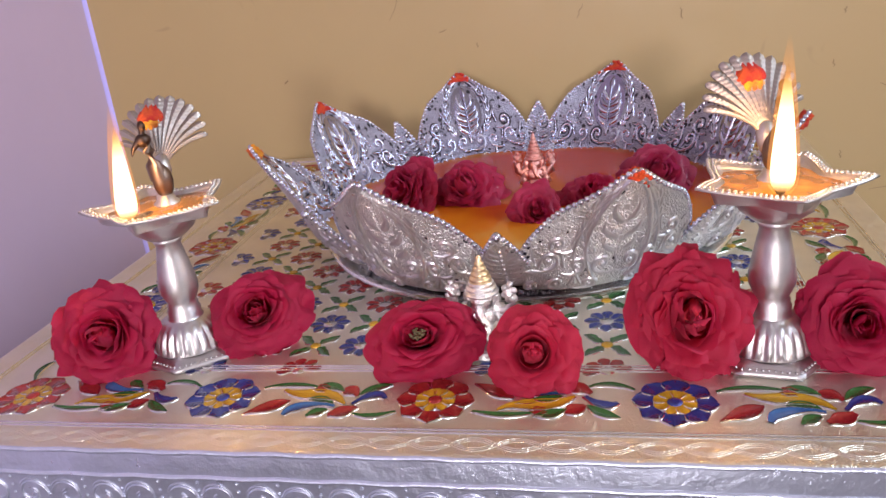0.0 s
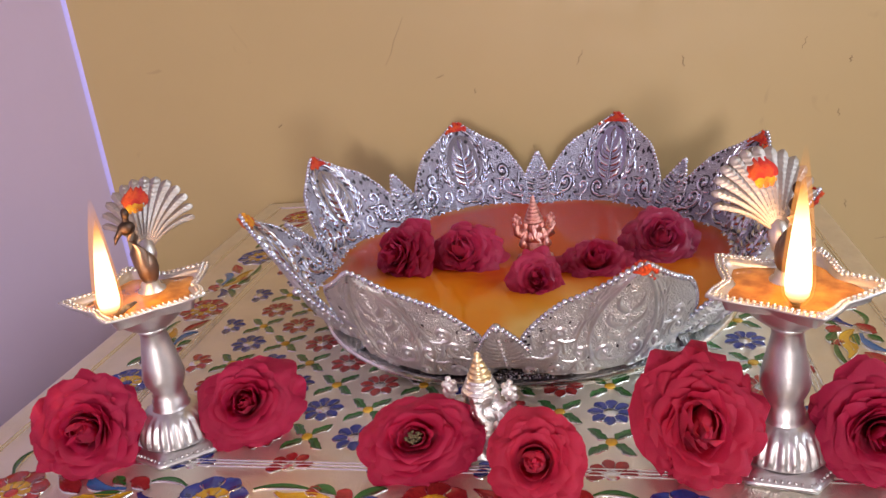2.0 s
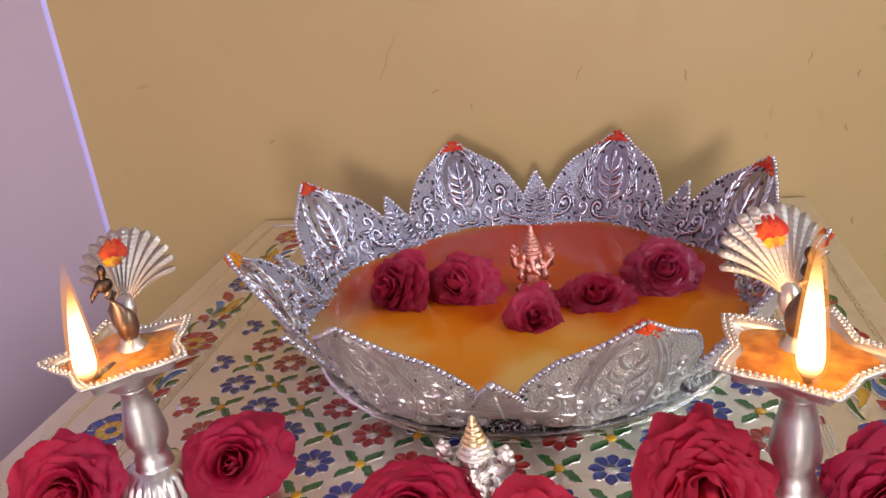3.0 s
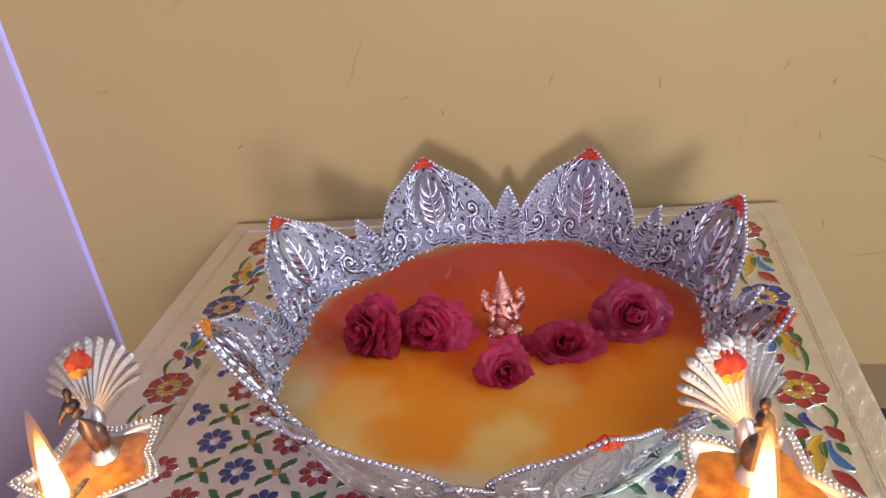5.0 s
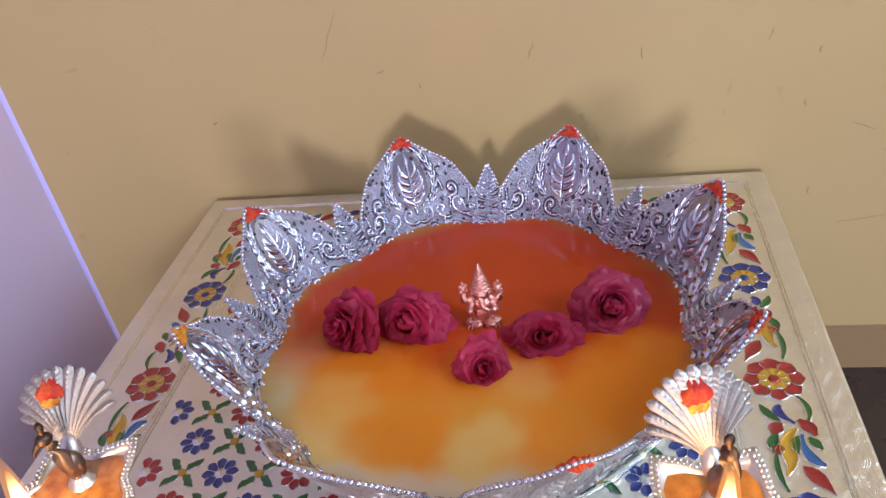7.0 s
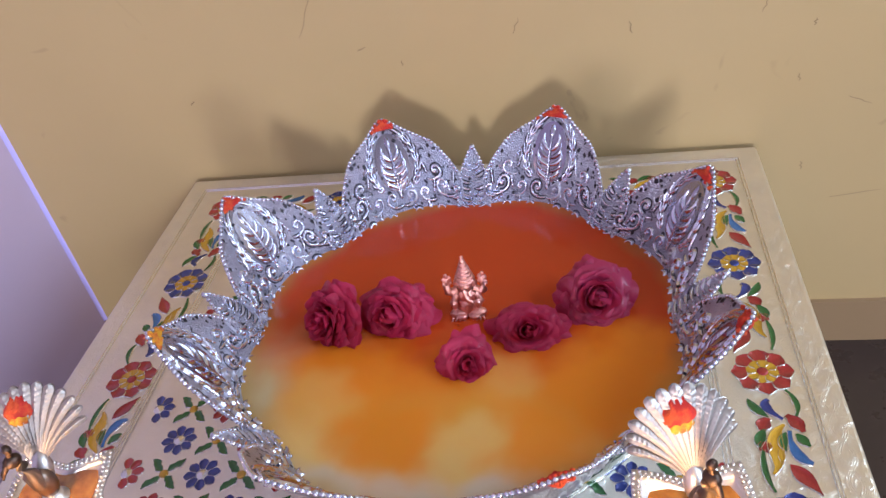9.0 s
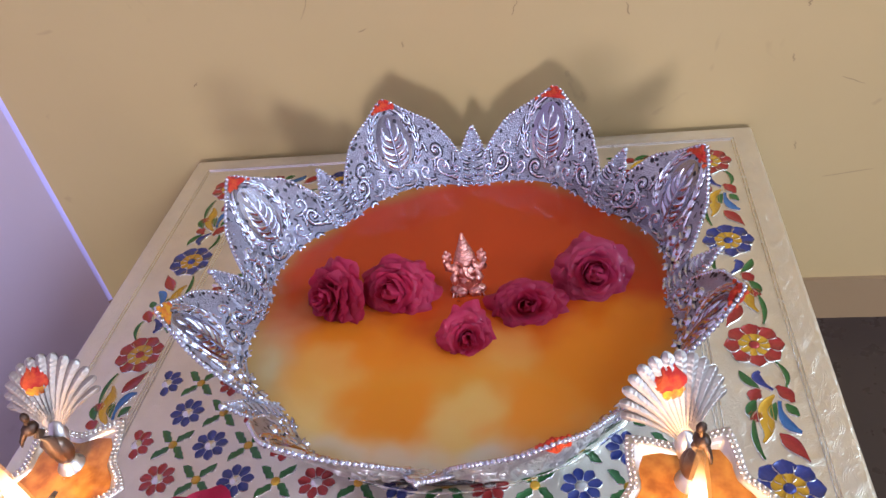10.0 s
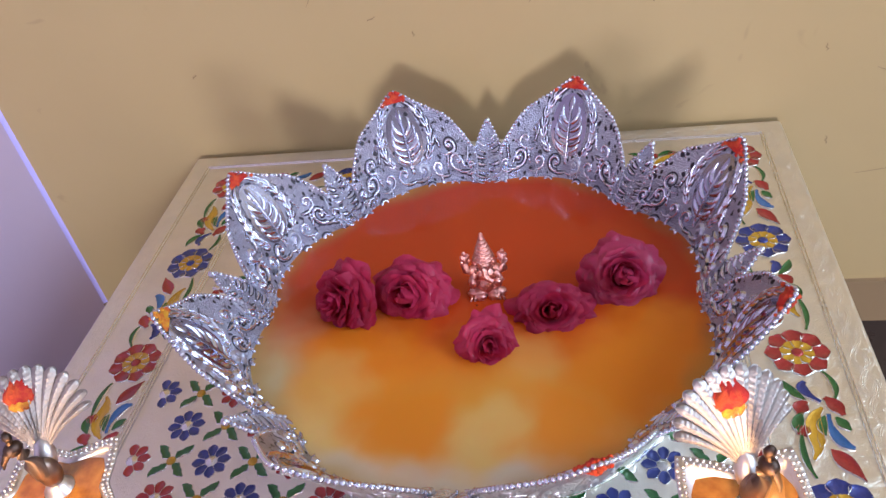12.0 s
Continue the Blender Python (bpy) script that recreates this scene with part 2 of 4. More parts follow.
def liquid_mat():
    m, n, l, b = mat("turmeric_water", (0.7, 0.2, 0.02), 0.10)

    def calc(op, a, c):
        x = n.new("ShaderNodeMath")
        x.operation = op
        for s, q in zip(x.inputs, (a, c)):
            if isinstance(q, (int, float)):
                s.default_value = q
            else:
                l.new(q, s)
        return x.outputs[0]

    def step(value, a, c):
        x = n.new("ShaderNodeMapRange")
        x.interpolation_type = "SMOOTHSTEP"
        x.inputs["From Min"].default_value, x.inputs["From Max"].default_value = a, c
        l.new(value, x.inputs["Value"])
        return x.outputs[0]

    def near(x, y, r, soft=0.3):
        d = n.new("ShaderNodeVectorMath")
        d.operation = "DISTANCE"
        l.new(vec, d.inputs[0])
        d.inputs[1].default_value = (x, y, 0)
        return step(d.outputs["Value"], r, r * soft)
    # the place in the bowl, stirred by slow eddies
    tc = n.new("ShaderNodeTexCoord")
    eddy = n.new("ShaderNodeTexNoise")
    eddy.inputs["Scale"].default_value, eddy.inputs["Detail"].default_value, eddy.inputs["Roughness"].default_value = 22.0, 2.5, 0.5
    l.new(tc.outputs["Object"], eddy.inputs["Vector"])
    off = n.new("ShaderNodeVectorMath")
    off.operation = "MULTIPLY_ADD"
    off.inputs[1].default_value, off.inputs[2].default_value = (0.055, 0.055, 0.0), (-0.0275, -0.0355, 0.0)
    l.new(eddy.outputs["Color"], off.inputs[0])
    add = n.new("ShaderNodeVectorMath")
    l.new(tc.outputs["Object"], add.inputs[0])
    l.new(off.outputs[0], add.inputs[1])
    vec = add.outputs[0]
    sep = n.new("ShaderNodeSeparateXYZ")
    l.new(vec, sep.inputs[0])
    # from cream at the front over yellow to kumkum red at the back
    g = calc("MULTIPLY", calc("ADD", sep.outputs["Y"], 0.135), 1 / 0.26)
    c = ramp(n, l, g, [(0.04, (0.66, 0.57, 0.43)), (0.10, (0.76, 0.50, 0.18)), (0.25, (0.76, 0.33, 0.045)), (0.33, (0.76, 0.23, 0.020)),
                       (0.385, (0.70, 0.155, 0.014)), (0.435, (0.58, 0.080, 0.012)), (0.52, (0.54, 0.060, 0.011)), (1.0, (0.52, 0.055, 0.011))])
    # orange clouds towards the front
    for x, y, r, a in ((-0.030, -0.090, 0.044, 0.95), (-0.060, -0.045, 0.050, 0.6), (0.048, -0.092, 0.040, 0.9), (0.086, -0.060, 0.042, 1.0), (0.108, -0.028, 0.034, 0.9)):
        c = mix(n, l, calc("MULTIPLY", near(x, y, r), a), c, (0.82, 0.26, 0.018))
    # paler lanes between them
    for x, y, r, a in ((0.009, -0.094, 0.028, 0.6), (0.034, -0.050, 0.026, 0.35), (-0.070, -0.066, 0.030, 0.4)):
        c = mix(n, l, calc("MULTIPLY", near(x, y, r), a), c, (0.78, 0.50, 0.16))
    # creamy water along the near and left shore
    left = calc("MULTIPLY", step(sep.outputs["X"], -0.082, -0.112), step(sep.outputs["Y"], 0.010, -0.060))
    c = mix(n, l, left, c, (0.56, 0.43, 0.24))
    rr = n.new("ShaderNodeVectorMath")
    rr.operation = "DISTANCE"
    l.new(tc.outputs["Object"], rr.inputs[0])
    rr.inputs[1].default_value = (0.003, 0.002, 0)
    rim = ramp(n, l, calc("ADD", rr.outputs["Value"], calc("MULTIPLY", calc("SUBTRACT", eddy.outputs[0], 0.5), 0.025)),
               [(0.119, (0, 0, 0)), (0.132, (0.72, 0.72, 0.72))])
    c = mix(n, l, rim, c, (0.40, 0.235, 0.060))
    l.new(c, b.inputs["Base Color"])
    b.inputs["IOR"].default_value = 1.33
    b.inputs["Subsurface Weight"].default_value = 0.15
    b.inputs["Subsurface Radius"].default_value = (0.006, 0.003, 0.001)
    bump(n, l, b, [(noise_tex(n, l, coords(n, l, 60.0), 1.0, 2), 0.04, 0.001)])
    return m


LIQUID = liquid_mat()


def oil_mat():
    m, n, l, b = mat("amber_oil", (0.62, 0.27, 0.04), 0.06)
    k = noise_tex(n, l, coords(n, l, 1.0), 90, 3)
    l.new(mix(n, l, ramp(n, l, k, [(0.35, (0, 0, 0)), (0.65, (1, 1, 1))]), (0.46, 0.21, 0.045), (0.22, 0.075, 0.018)), b.inputs["Base Color"])
    b.inputs["Coat Weight"].default_value = 0.6
    b.inputs["Coat Roughness"].default_value = 0.05
    return m


OIL = oil_mat()


def flame_mat():
    m = bpy.data.materials.new("flame")
    m.use_nodes = True
    n, l = m.node_tree.nodes, m.node_tree.links
    n.remove(n["Principled BSDF"])
    tc = n.new("ShaderNodeTexCoord")
    sep = n.new("ShaderNodeSeparateXYZ")
    l.new(tc.outputs["Generated"], sep.inputs[0])
    e = n.new("ShaderNodeEmission")
    l.new(ramp(n, l, sep.outputs["Z"], [(0.0, (1.0, 0.42, 0.10)), (0.14, (1.0, 0.80, 0.48)), (0.6, (1.0, 0.86, 0.58)), (0.85, (1.0, 0.55, 0.18)), (1.0, (1.0, 0.30, 0.06))]), e.inputs[0])
    l.new(ramp(n, l, sep.outputs["Z"], [(0.0, (0.12,) * 3), (0.12, (1,) * 3), (0.65, (0.9,) * 3), (1.0, (0.12,) * 3)]), e.inputs[1])
    mul = n.new("ShaderNodeMath")
    mul.operation = "MULTIPLY"
    mul.inputs[1].default_value = 4.0
    l.new(e.inputs[1].links[0].from_socket, mul.inputs[0])
    l.new(mul.outputs[0], e.inputs[1])
    tr = n.new("ShaderNodeBsdfTransparent")
    mx = n.new("ShaderNodeMixShader")
    l.new(ramp(n, l, sep.outputs["Z"], [(0.0, (0.35,) * 3), (0.12, (1,) * 3), (0.62, (1,) * 3), (1.0, (0.0,) * 3)]), mx.inputs[0])
    l.new(tr.outputs[0], mx.inputs[1])
    l.new(e.outputs[0], mx.inputs[2])
    l.new(mx.outputs[0], n["Material Output"].inputs[0])
    return m


FLAME = flame_mat()


# see-through emission for the flame's soft orange edge and glow
def mantle_mat():
    m = bpy.data.materials.new("outer_flame_glow")
    m.use_nodes = True
    n, l = m.node_tree.nodes, m.node_tree.links
    n.remove(n["Principled BSDF"])
    tc = n.new("ShaderNodeTexCoord")
    sep = n.new("ShaderNodeSeparateXYZ")
    l.new(tc.outputs["Generated"], sep.inputs[0])
    e = n.new("ShaderNodeEmission")
    e.inputs[0].default_value, e.inputs[1].default_value = (1.0, 0.42, 0.12, 1), 1.3
    tr = n.new("ShaderNodeBsdfTransparent")
    mx = n.new("ShaderNodeMixShader")
    l.new(ramp(n, l, sep.outputs["Z"], [(0.0, (0.05,) * 3), (0.2, (0.22,) * 3), (0.7, (0.26,) * 3), (1.0, (0.0,) * 3)]), mx.inputs[0])
    l.new(tr.outputs[0], mx.inputs[1])
    l.new(e.outputs[0], mx.inputs[2])
    l.new(mx.outputs[0], n["Material Output"].inputs[0])
    return m


MANTLE = mantle_mat()
WICK = powder("charred_cotton_wick", (0.05, 0.04, 0.035), (0.25, 0.2, 0.14))


# ---- mesh helpers ----
def mesh(name, verts, faces, mats, idx=None, smooth=True):
    me = bpy.data.meshes.new(name)
    me.from_pydata([tuple(v) for v in verts], [], faces)
    for m in (mats if isinstance(mats, (list, tuple)) else [mats]):
        me.materials.append(m)
    if idx:
        me.polygons.foreach_set("material_index", idx)
    me.polygons.foreach_set("use_smooth", [smooth] * len(me.polygons))
    me.update()
    return me


def part(name, me, parent, m=None, label=""):
    ob = new(name, me)
    ob.parent = parent
    if m is not None:
        ob.matrix_basis = m
    if label:
        tagged(ob, label)
    return ob


def thing(name, label, category, group="", kind="", at=None, data=None):
    ob = new(name, data)
    if data is None:
        ob.empty_display_size = 0.01
    if at is not None:
        ob.matrix_basis = at
    return tagged(ob, label, category, group, kind)


class Build:
    """Collects vertices and faces with a material index."""

    def __init__(self):
        self.v, self.f, self.i = [], [], []

    def add(self, verts, faces, i=0):
        o = len(self.v)
        self.v += [tuple(p) for p in verts]
        self.f += [tuple(o + k for k in f) for f in faces]
        self.i += [i] * len(faces)
        return self

    def grid(self, rows, i=0, close=False):
        n = len(rows[0])
        faces = []
        for r in range(len(rows) - 1):
            for c in range(n if close else n - 1):
                d = (c + 1) % n
                faces.append((r * n + c, r * n + d, (r + 1) * n + d, (r + 1) * n + c))
        return self.add([p for row in rows for p in row], faces, i)

    def lathe(self, profile, n=32, i=0, at=(0, 0, 0), sx=1.0, sy=1.0, ripple=None):
        rows = []
        for k, (r, z) in enumerate(profile):
            row = []
            for a in range(n):
                t = 2 * math.pi * a / n
                q = r * (1 + (ripple(t, z) if ripple else 0))
                row.append((at[0] + q * sx * math.cos(t), at[1] + q * sy * math.sin(t), at[2] + z))
            rows.append(row)
        return self.grid(rows, i, True)

    def ball(self, at, r, i=0, n=10, m=6, turn=None):
        rx, ry, rz = r if isinstance(r, tuple) else (r, r, r)
        rows = []
        for k in range(m + 1):
            p = math.pi * k / m - math.pi / 2
            row = []
            for a in range(n):
                t = 2 * math.pi * a / n
                q = Vector((rx * math.cos(p) * math.cos(t), ry * math.cos(p) * math.sin(t), rz * math.sin(p)))
                if turn:
                    q = turn @ q
                row.append(Vector(at) + q)
            rows.append(row)
        return self.grid(rows, i, True)

    def tube(self, pts, radii, i=0, n=8):
        rows = []
        pts = [Vector(p) for p in pts]
        for k, p in enumerate(pts):
            d = (pts[min(k + 1, len(pts) - 1)] - pts[max(k - 1, 0)]).normalized()
            a = d.orthogonal().normalized()
            if abs(d.z) < 0.99:
                a = d.cross(Vector((0, 0, 1))).normalized()
            b = d.cross(a)
            r = radii[k] if isinstance(radii, (list, tuple)) else radii
            rows.append([p + r * (math.cos(t) * a + math.sin(t) * b) for t in (2 * math.pi * q / n for q in range(n))])
        return self.grid(rows, i, True)

    def box(self, lo, hi, i=0):
        (a, b, c), (d, e, f) = lo, hi
        v = [(a, b, c), (d, b, c), (d, e, c), (a, e, c), (a, b, f), (d, b, f), (d, e, f), (a, e, f)]
        return self.add(v, [(3, 2, 1, 0), (4, 5, 6, 7), (0, 1, 5, 4), (1, 2, 6, 5), (2, 3, 7, 6), (3, 0, 4, 7)], i)

    def done(self, name, mats, smooth=True):
        return mesh(name, self.v, self.f, mats, self.i, smooth)


def bez(p, n=9):
    """Points of a quadratic or cubic Bezier curve in the plane."""
    out = []
    for k in range(n):
        q = [Vector(a) for a in p]
        t = k / (n - 1)
        while len(q) > 1:
            q = [a.lerp(b, t) for a, b in zip(q, q[1:])]
        out.append(q[0])
    return out


def leafy(n, w, peak=0.5, blunt=0.0):
    """Half widths along a leaf of n points."""
    out = []
    for k in range(n):
        t = k / (n - 1)
        s = math.sin(math.pi * t ** (math.log(0.5) / math.log(peak))) ** 0.8 if 0 < t < 1 else 0.0
        out.append(w * max(s, blunt))
    return out


def cloison(b, pts, widths, i, rim=0.0006, high=0.0007, place=None):
    """An enamel-filled cell with a raised wire round it, along a centre line. i: enamel slot; slot 0 is silver."""
    pts = [Vector(p) for p in pts]
    rows = []
    n = len(pts)
    for k, p in enumerate(pts):
        d = (pts[min(k + 1, n - 1)] - pts[max(k - 1, 0)]).normalized()
        s = Vector((-d.y, d.x))
        q = p + d * (rim if k == n - 1 else -rim if k == 0 else 0)
        w = widths[k]
        row = []
        for o, z in ((-w - rim, 0.0), (-w - rim * 0.3, high), (-max(w - 0.0002, 0), high * 0.35), (0, high * 0.75),
                     (max(w - 0.0002, 0), high * 0.35), (w + rim * 0.3, high), (w + rim, 0.0)):
            e = q + s * o
            z2 = z if 0 < k < n - 1 else z * 0.6
            row.append((e.x, e.y, z2) if place is None else place(e.x, e.y, z2))
        rows.append(row)
    o = len(b.v)
    b.v += [tuple(p) for r in rows for p in r]
    for r in range(n - 1):
        for c in range(6):
            b.f.append((o + r * 7 + c + 1, o + r * 7 + c, o + (r + 1) * 7 + c, o + (r + 1) * 7 + c + 1))
            b.i.append(i if 1 <= c <= 4 else 0)
    return b


def ridge(b, pts, w, high, i=0, place=None, taper=False):
    """A raised round line on a surface."""
    pts = [Vector(p) for p in pts]
    n = len(pts)
    rows = []
    for k, p in enumerate(pts):
        d = (pts[min(k + 1, n - 1)] - pts[max(k - 1, 0)]).normalized()
        s = Vector((-d.y, d.x))
        f = math.sin(math.pi * min(1, (k + 0.6) / n)) ** 0.6 if taper else 1
        row = []
        for o, z in ((-1, 0), (-0.55, 0.8), (0, 1), (0.55, 0.8), (1, 0)):
            e = p + s * (o * w * f)
            row.append((e.x, e.y, z * high * f) if place is None else place(e.x, e.y, z * high * f))
        rows.append(row)
    o = len(b.v)
    b.v += [tuple(p) for r in rows for p in r]
    for r in range(n - 1):
        for c in range(4):
            b.f.append((o + r * 5 + c + 1, o + r * 5 + c, o + (r + 1) * 5 + c, o + (r + 1) * 5 + c + 1))
            b.i.append(i)
    return b


def slab(name, lo, hi, m, label, category):
    return thing(name, label, category, kind="structure", data=Build().box(lo, hi).done(name, m, False))


# ---- room ----
slab("floor", (-0.6, -3.3, FLOOR - 0.1), (1.9, 0.2, FLOOR), FLOORM, "dark brown polished floor of the room", "floor")
slab("ceiling", (-0.6, -3.3, CEIL), (1.9, 0.2, CEIL + 0.1), WHITE, "plain white painted ceiling", "ceiling")
slab("wall_back", (SIDE, BACK, FLOOR), (1.6, BACK + 0.15, CEIL), YELLOW, "yellow ochre painted wall with faint scuffs", "wall")
slab("wall_left", (SIDE - 0.15, -3.2, FLOOR), (SIDE, BACK + 0.15, CEIL), LILAC, "lilac mauve painted side wall", "wall")
# rounded corner joint; its violet stands for the light that the edge catches
bead = Build()
bead.grid([[(SIDE + 0.0045 * (1 - math.sin(a)) - 0.0002, BACK + 0.0002 - 0.0045 * (1 - math.cos(a)), z) for a in (0, 0.3, 0.6, 0.9, 1.2, math.pi / 2)] for z in (FLOOR, CEIL)])
thing("trim_corner", "rounded joint between the two walls, its caught light painted pale violet", "trim", kind="structure", data=bead.done("trim_corner", BEAD))
wr = Build()
wr.box((1.6, -3.2, FLOOR), (1.75, -1.10, CEIL)).box((1.6, -0.06, FLOOR), (1.75, BACK + 0.15, CEIL))
wr.box((1.6, -1.10, FLOOR), (1.75, -0.06, 0.45)).box((1.6, -1.10, 1.45), (1.75, -0.06, CEIL))
thing("wall_right", "white painted wall with a window opening", "wall", kind="structure", data=wr.done("wall_right", WHITE, False))
wf = Build()
wf.box((SIDE - 0.15, -3.3, FLOOR), (-0.15, -3.15, CEIL)).box((0.75, -3.3, FLOOR), (1.75, -3.15, CEIL)).box((-0.15, -3.3, 1.75), (0.75, -3.15, CEIL))
thing("wall_front", "white painted wall with a doorway", "wall", kind="structure", data=wf.done("wall_front", WHITE, False))
sk = Build()
sk.box((SIDE, BACK - 0.004, FLOOR), (1.6, BACK, -0.165))
thing("baseboard", "beige brown skirting along the yellow wall", "baseboard", kind="structure", data=sk.done("baseboard", SKIRT, False))

# small scratches and scuffs in the paint: x, z, length, slope in degrees, half width in mm
sc = Build()
for x, z, ln, an, w in ((-0.031, 0.089, 0.004, 100, .5), (0.057, 0.110, 0.013, 66, .35), (0.138, 0.101, 0.009, 95, .5), (0.262, 0.093, 0.005, 80, .7), (0.256, 0.052, 0.006, 100, .5), (0.266, -0.024, 0.007, 95, .5),
                        (-0.096, 0.135, 0.042, 64, .25), (0.309, -0.053, 0.036, 8, .3), (-0.060, 0.103, 0.008, 20, .4), (0.228, 0.108, 0.010, 70, .35), (0.300, 0.030, 0.018, -24, .3), (-0.21, 0.070, 0.006, 40, .6), (0.18, 0.175, 0.012, 75, .35)):
    d = Vector((math.cos(radians(an)), math.sin(radians(an)))) * ln / 2
    pts = [Vector((x, z)) + d * t + Vector((0.0008 * math.sin(5 * t + x * 90), 0)) for t in (-1, -.5, 0, .5, 1)]
    ridge(sc, pts, w * 0.001, 0.0002, 0, lambda a, b, h: (a, BACK - 0.0001 - h, b), True)
thing("wall_scratches", "fine dark scratches and scuffs in the yellow wall paint", "scratches", kind="stuff", data=sc.done("wall_scratches", mat("scratch_brown", (0.30, 0.20, 0.10), 0.8)[0]))


# ---- low table ----
X0, X1, Y0, Y1 = -0.2305, 0.2300, -0.452, 0.0015
table = thing("low_table", "low square table covered in embossed silver foil with coloured enamel flowers", "table", at=pose(0, 0, 0))


def round_box(b, lo, hi, r, i=0):
    """A box with rounded upright and upper edges."""
    rows = []
    for k in range(5):
        a = math.pi / 2 * k / 4
        ins, z = r * (1 - math.cos(a)), hi[2] - r + r * math.sin(a)
        rows.append((ins, z))
    rows = [(0, lo[2])] + rows
    loops = []
    for ins, z in rows:
        loop = []
        for cx, cy, a0 in ((hi[0], hi[1], 0), (lo[0], hi[1], 90), (lo[0], lo[1], 180), (hi[0], lo[1], 270)):
            sx, sy = (-1 if cx == hi[0] else 1), (-1 if cy == hi[1] else 1)
            for k in range(4):
                t = radians(a0 + 30 * k)
                q = max(r * 1.2 - ins, 0.0002)
                loop.append((cx + sx * r * 1.2 + q * math.cos(t), cy + sy * r * 1.2 + q * math.sin(t), z))
        loops.append(loop)
    b.grid(loops[:3], i + 1, True)
    b.grid(loops[2:], i, True)
    n = len(loops[-1])
    b.add(loops[-1], [tuple(range(n))], i)
    return b


part("top_slab", round_box(Build(), (X0, Y0, -0.0135), (X1, Y1, 0.0), 0.0022).done("top_slab", [FOIL, EDGE]), table)
for lo, hi in (((X0 + .004, Y0 + .004, -0.075), (X1 - .004, Y0 + .016, -0.0135)), ((X0 + .004, Y1 - .016, -0.075), (X1 - .004, Y1 - .004, -0.0135)),
               ((X0 + .004, Y0 + .016, -0.075), (X0 + .016, Y1 - .016, -0.0135)), ((X1 - .016, Y0 + .016, -0.075), (X1 - .004, Y1 - .016, -0.0135))):
    part("apron_board", Build().box(lo, hi).done("apron_board", EDGE, False), table)
ln = Build()
for z in (-0.0008, -0.0125):
    ridge(ln, [(x, z) for x in np.linspace(X0 + .003, X1 - .003, 60)], 0.0012, 0.0010, 0, lambda x, y, h: (x, Y0 - h, y + 0.0003 * math.sin(x * 210)))
part("edge_band", ln.done("edge_band", EDGE), table)
sw = Build()
rng = random.Random(3)
for k in range(26):
    cx = X0 + 0.012 + k * 0.0173
    flip = 1 if k % 2 else -1
    pts = [(cx + flip * r * math.cos(a), -0.025 + r * math.sin(a)) for a, r in ((0.35 * j, 0.0078 - 0.0003 * j) for j in range(22))]
    for dw in (0.0, 0.0016):
        ridge(sw, [(x, y - dw) for x, y in pts], 0.0006, 0.0006, 0, lambda x, y, h: (x, Y0 + 0.004 - h, y))
    for j in range(5):
        x, z = cx + 0.0086, -0.018 - 0.004 * j
        sw.ball((x, Y0 + 0.004, z), 0.0008, 0, 8, 4)
tagged(part("scroll_relief", sw.done("scroll_relief", EDGE), table), kind="stuff")
leg = Build()
leg.lathe([(0.020, -0.0135), (0.020, -0.05), (0.017, -0.06), (0.022, -0.085), (0.024, -0.11), (0.017, -0.15), (0.014, -0.18), (0.019, -0.205), (0.020, -0.225), (0.016, FLOOR), (0.0, FLOOR)], 20)
leg_me = leg.done("leg", EDGE)
for x in (X0 + .03, X1 - .03):
    for y in (Y0 + .03, Y1 - .03):
        part("leg", leg_me, table, pose(x, y, 0))

# raised lines and plait round the rim
FX, FY, P = 0.005, -0.2305, 0.0228
for off, w in ((0.0155, .0006), (0.0175, .0006), (0.0615, .0007), (0.0637, .0005), (0.0657, .0005)):
    a, b_, c, d = X0 + off, X1 - off, Y0 + off, Y1 - off
    for p, q in (((a, c), (b_, c)), ((b_, c), (b_, d)), ((b_, d), (a, d)), ((a, d), (a, c))):
        n = 40
        rl = ridge(Build(), [Vector(p).lerp(Vector(q), k / n) for k in range(n + 1)], w, 0.0006)
        part("raised_line", rl.done("raised_line", RIDGE), table)


def side_place(k):
    """Maps (along, inwards) of side k, 0 front, 1 right, 2 back, 3 left, onto the table top."""
    def f(x, y, z):
        if k == 0:
            return (x, Y0 + y, z)
        if k == 1:
            return (X1 - y, -0.226 + x, z)
        if k == 2:
            return (-x, Y1 - y, z)
        return (X0 + y, -0.226 - x, z)
    return f


for k in range(4):
    pl = Build()
    for ph in (0.0, math.pi):
        for w in (-0.0011, 0.0, 0.0011):
            pts = [(x, 0.0088 + w + 0.0032 * math.sin(x * 2 * math.pi / 0.0165 * 0.5 + ph)) for x in np.linspace(-0.212, 0.212, 300)]
            ridge(pl, pts, 0.00040, 0.00026 if k == 0 else 0.00013, 0, side_place(k))
    tagged(part("plait_relief", pl.done("plait_relief", FOIL), table), kind="stuff")


# enamel work
def flower6(col, half=False):
    b = Build()
    for k in range(8):
        a = math.pi / 4 * k + 0.2
        if half and not -0.2 < math.sin(a):
            continue
        pts = [(math.cos(a) * r, math.sin(a) * r) for r in (0.0036, 0.0046, 0.0060, 0.0076, 0.0090, 0.0102)]
        cloison(b, pts, [0.0010, 0.0017, 0.0023, 0.0027, 0.0021, 0.0002], 1, 0.0003, 0.0006)
    b.lathe([(0.0033, 0.0), (0.0029, 0.0004), (0.0, 0.0006)], 12, 0)
    return b.done("enamel_flower", [RIDGE, col])


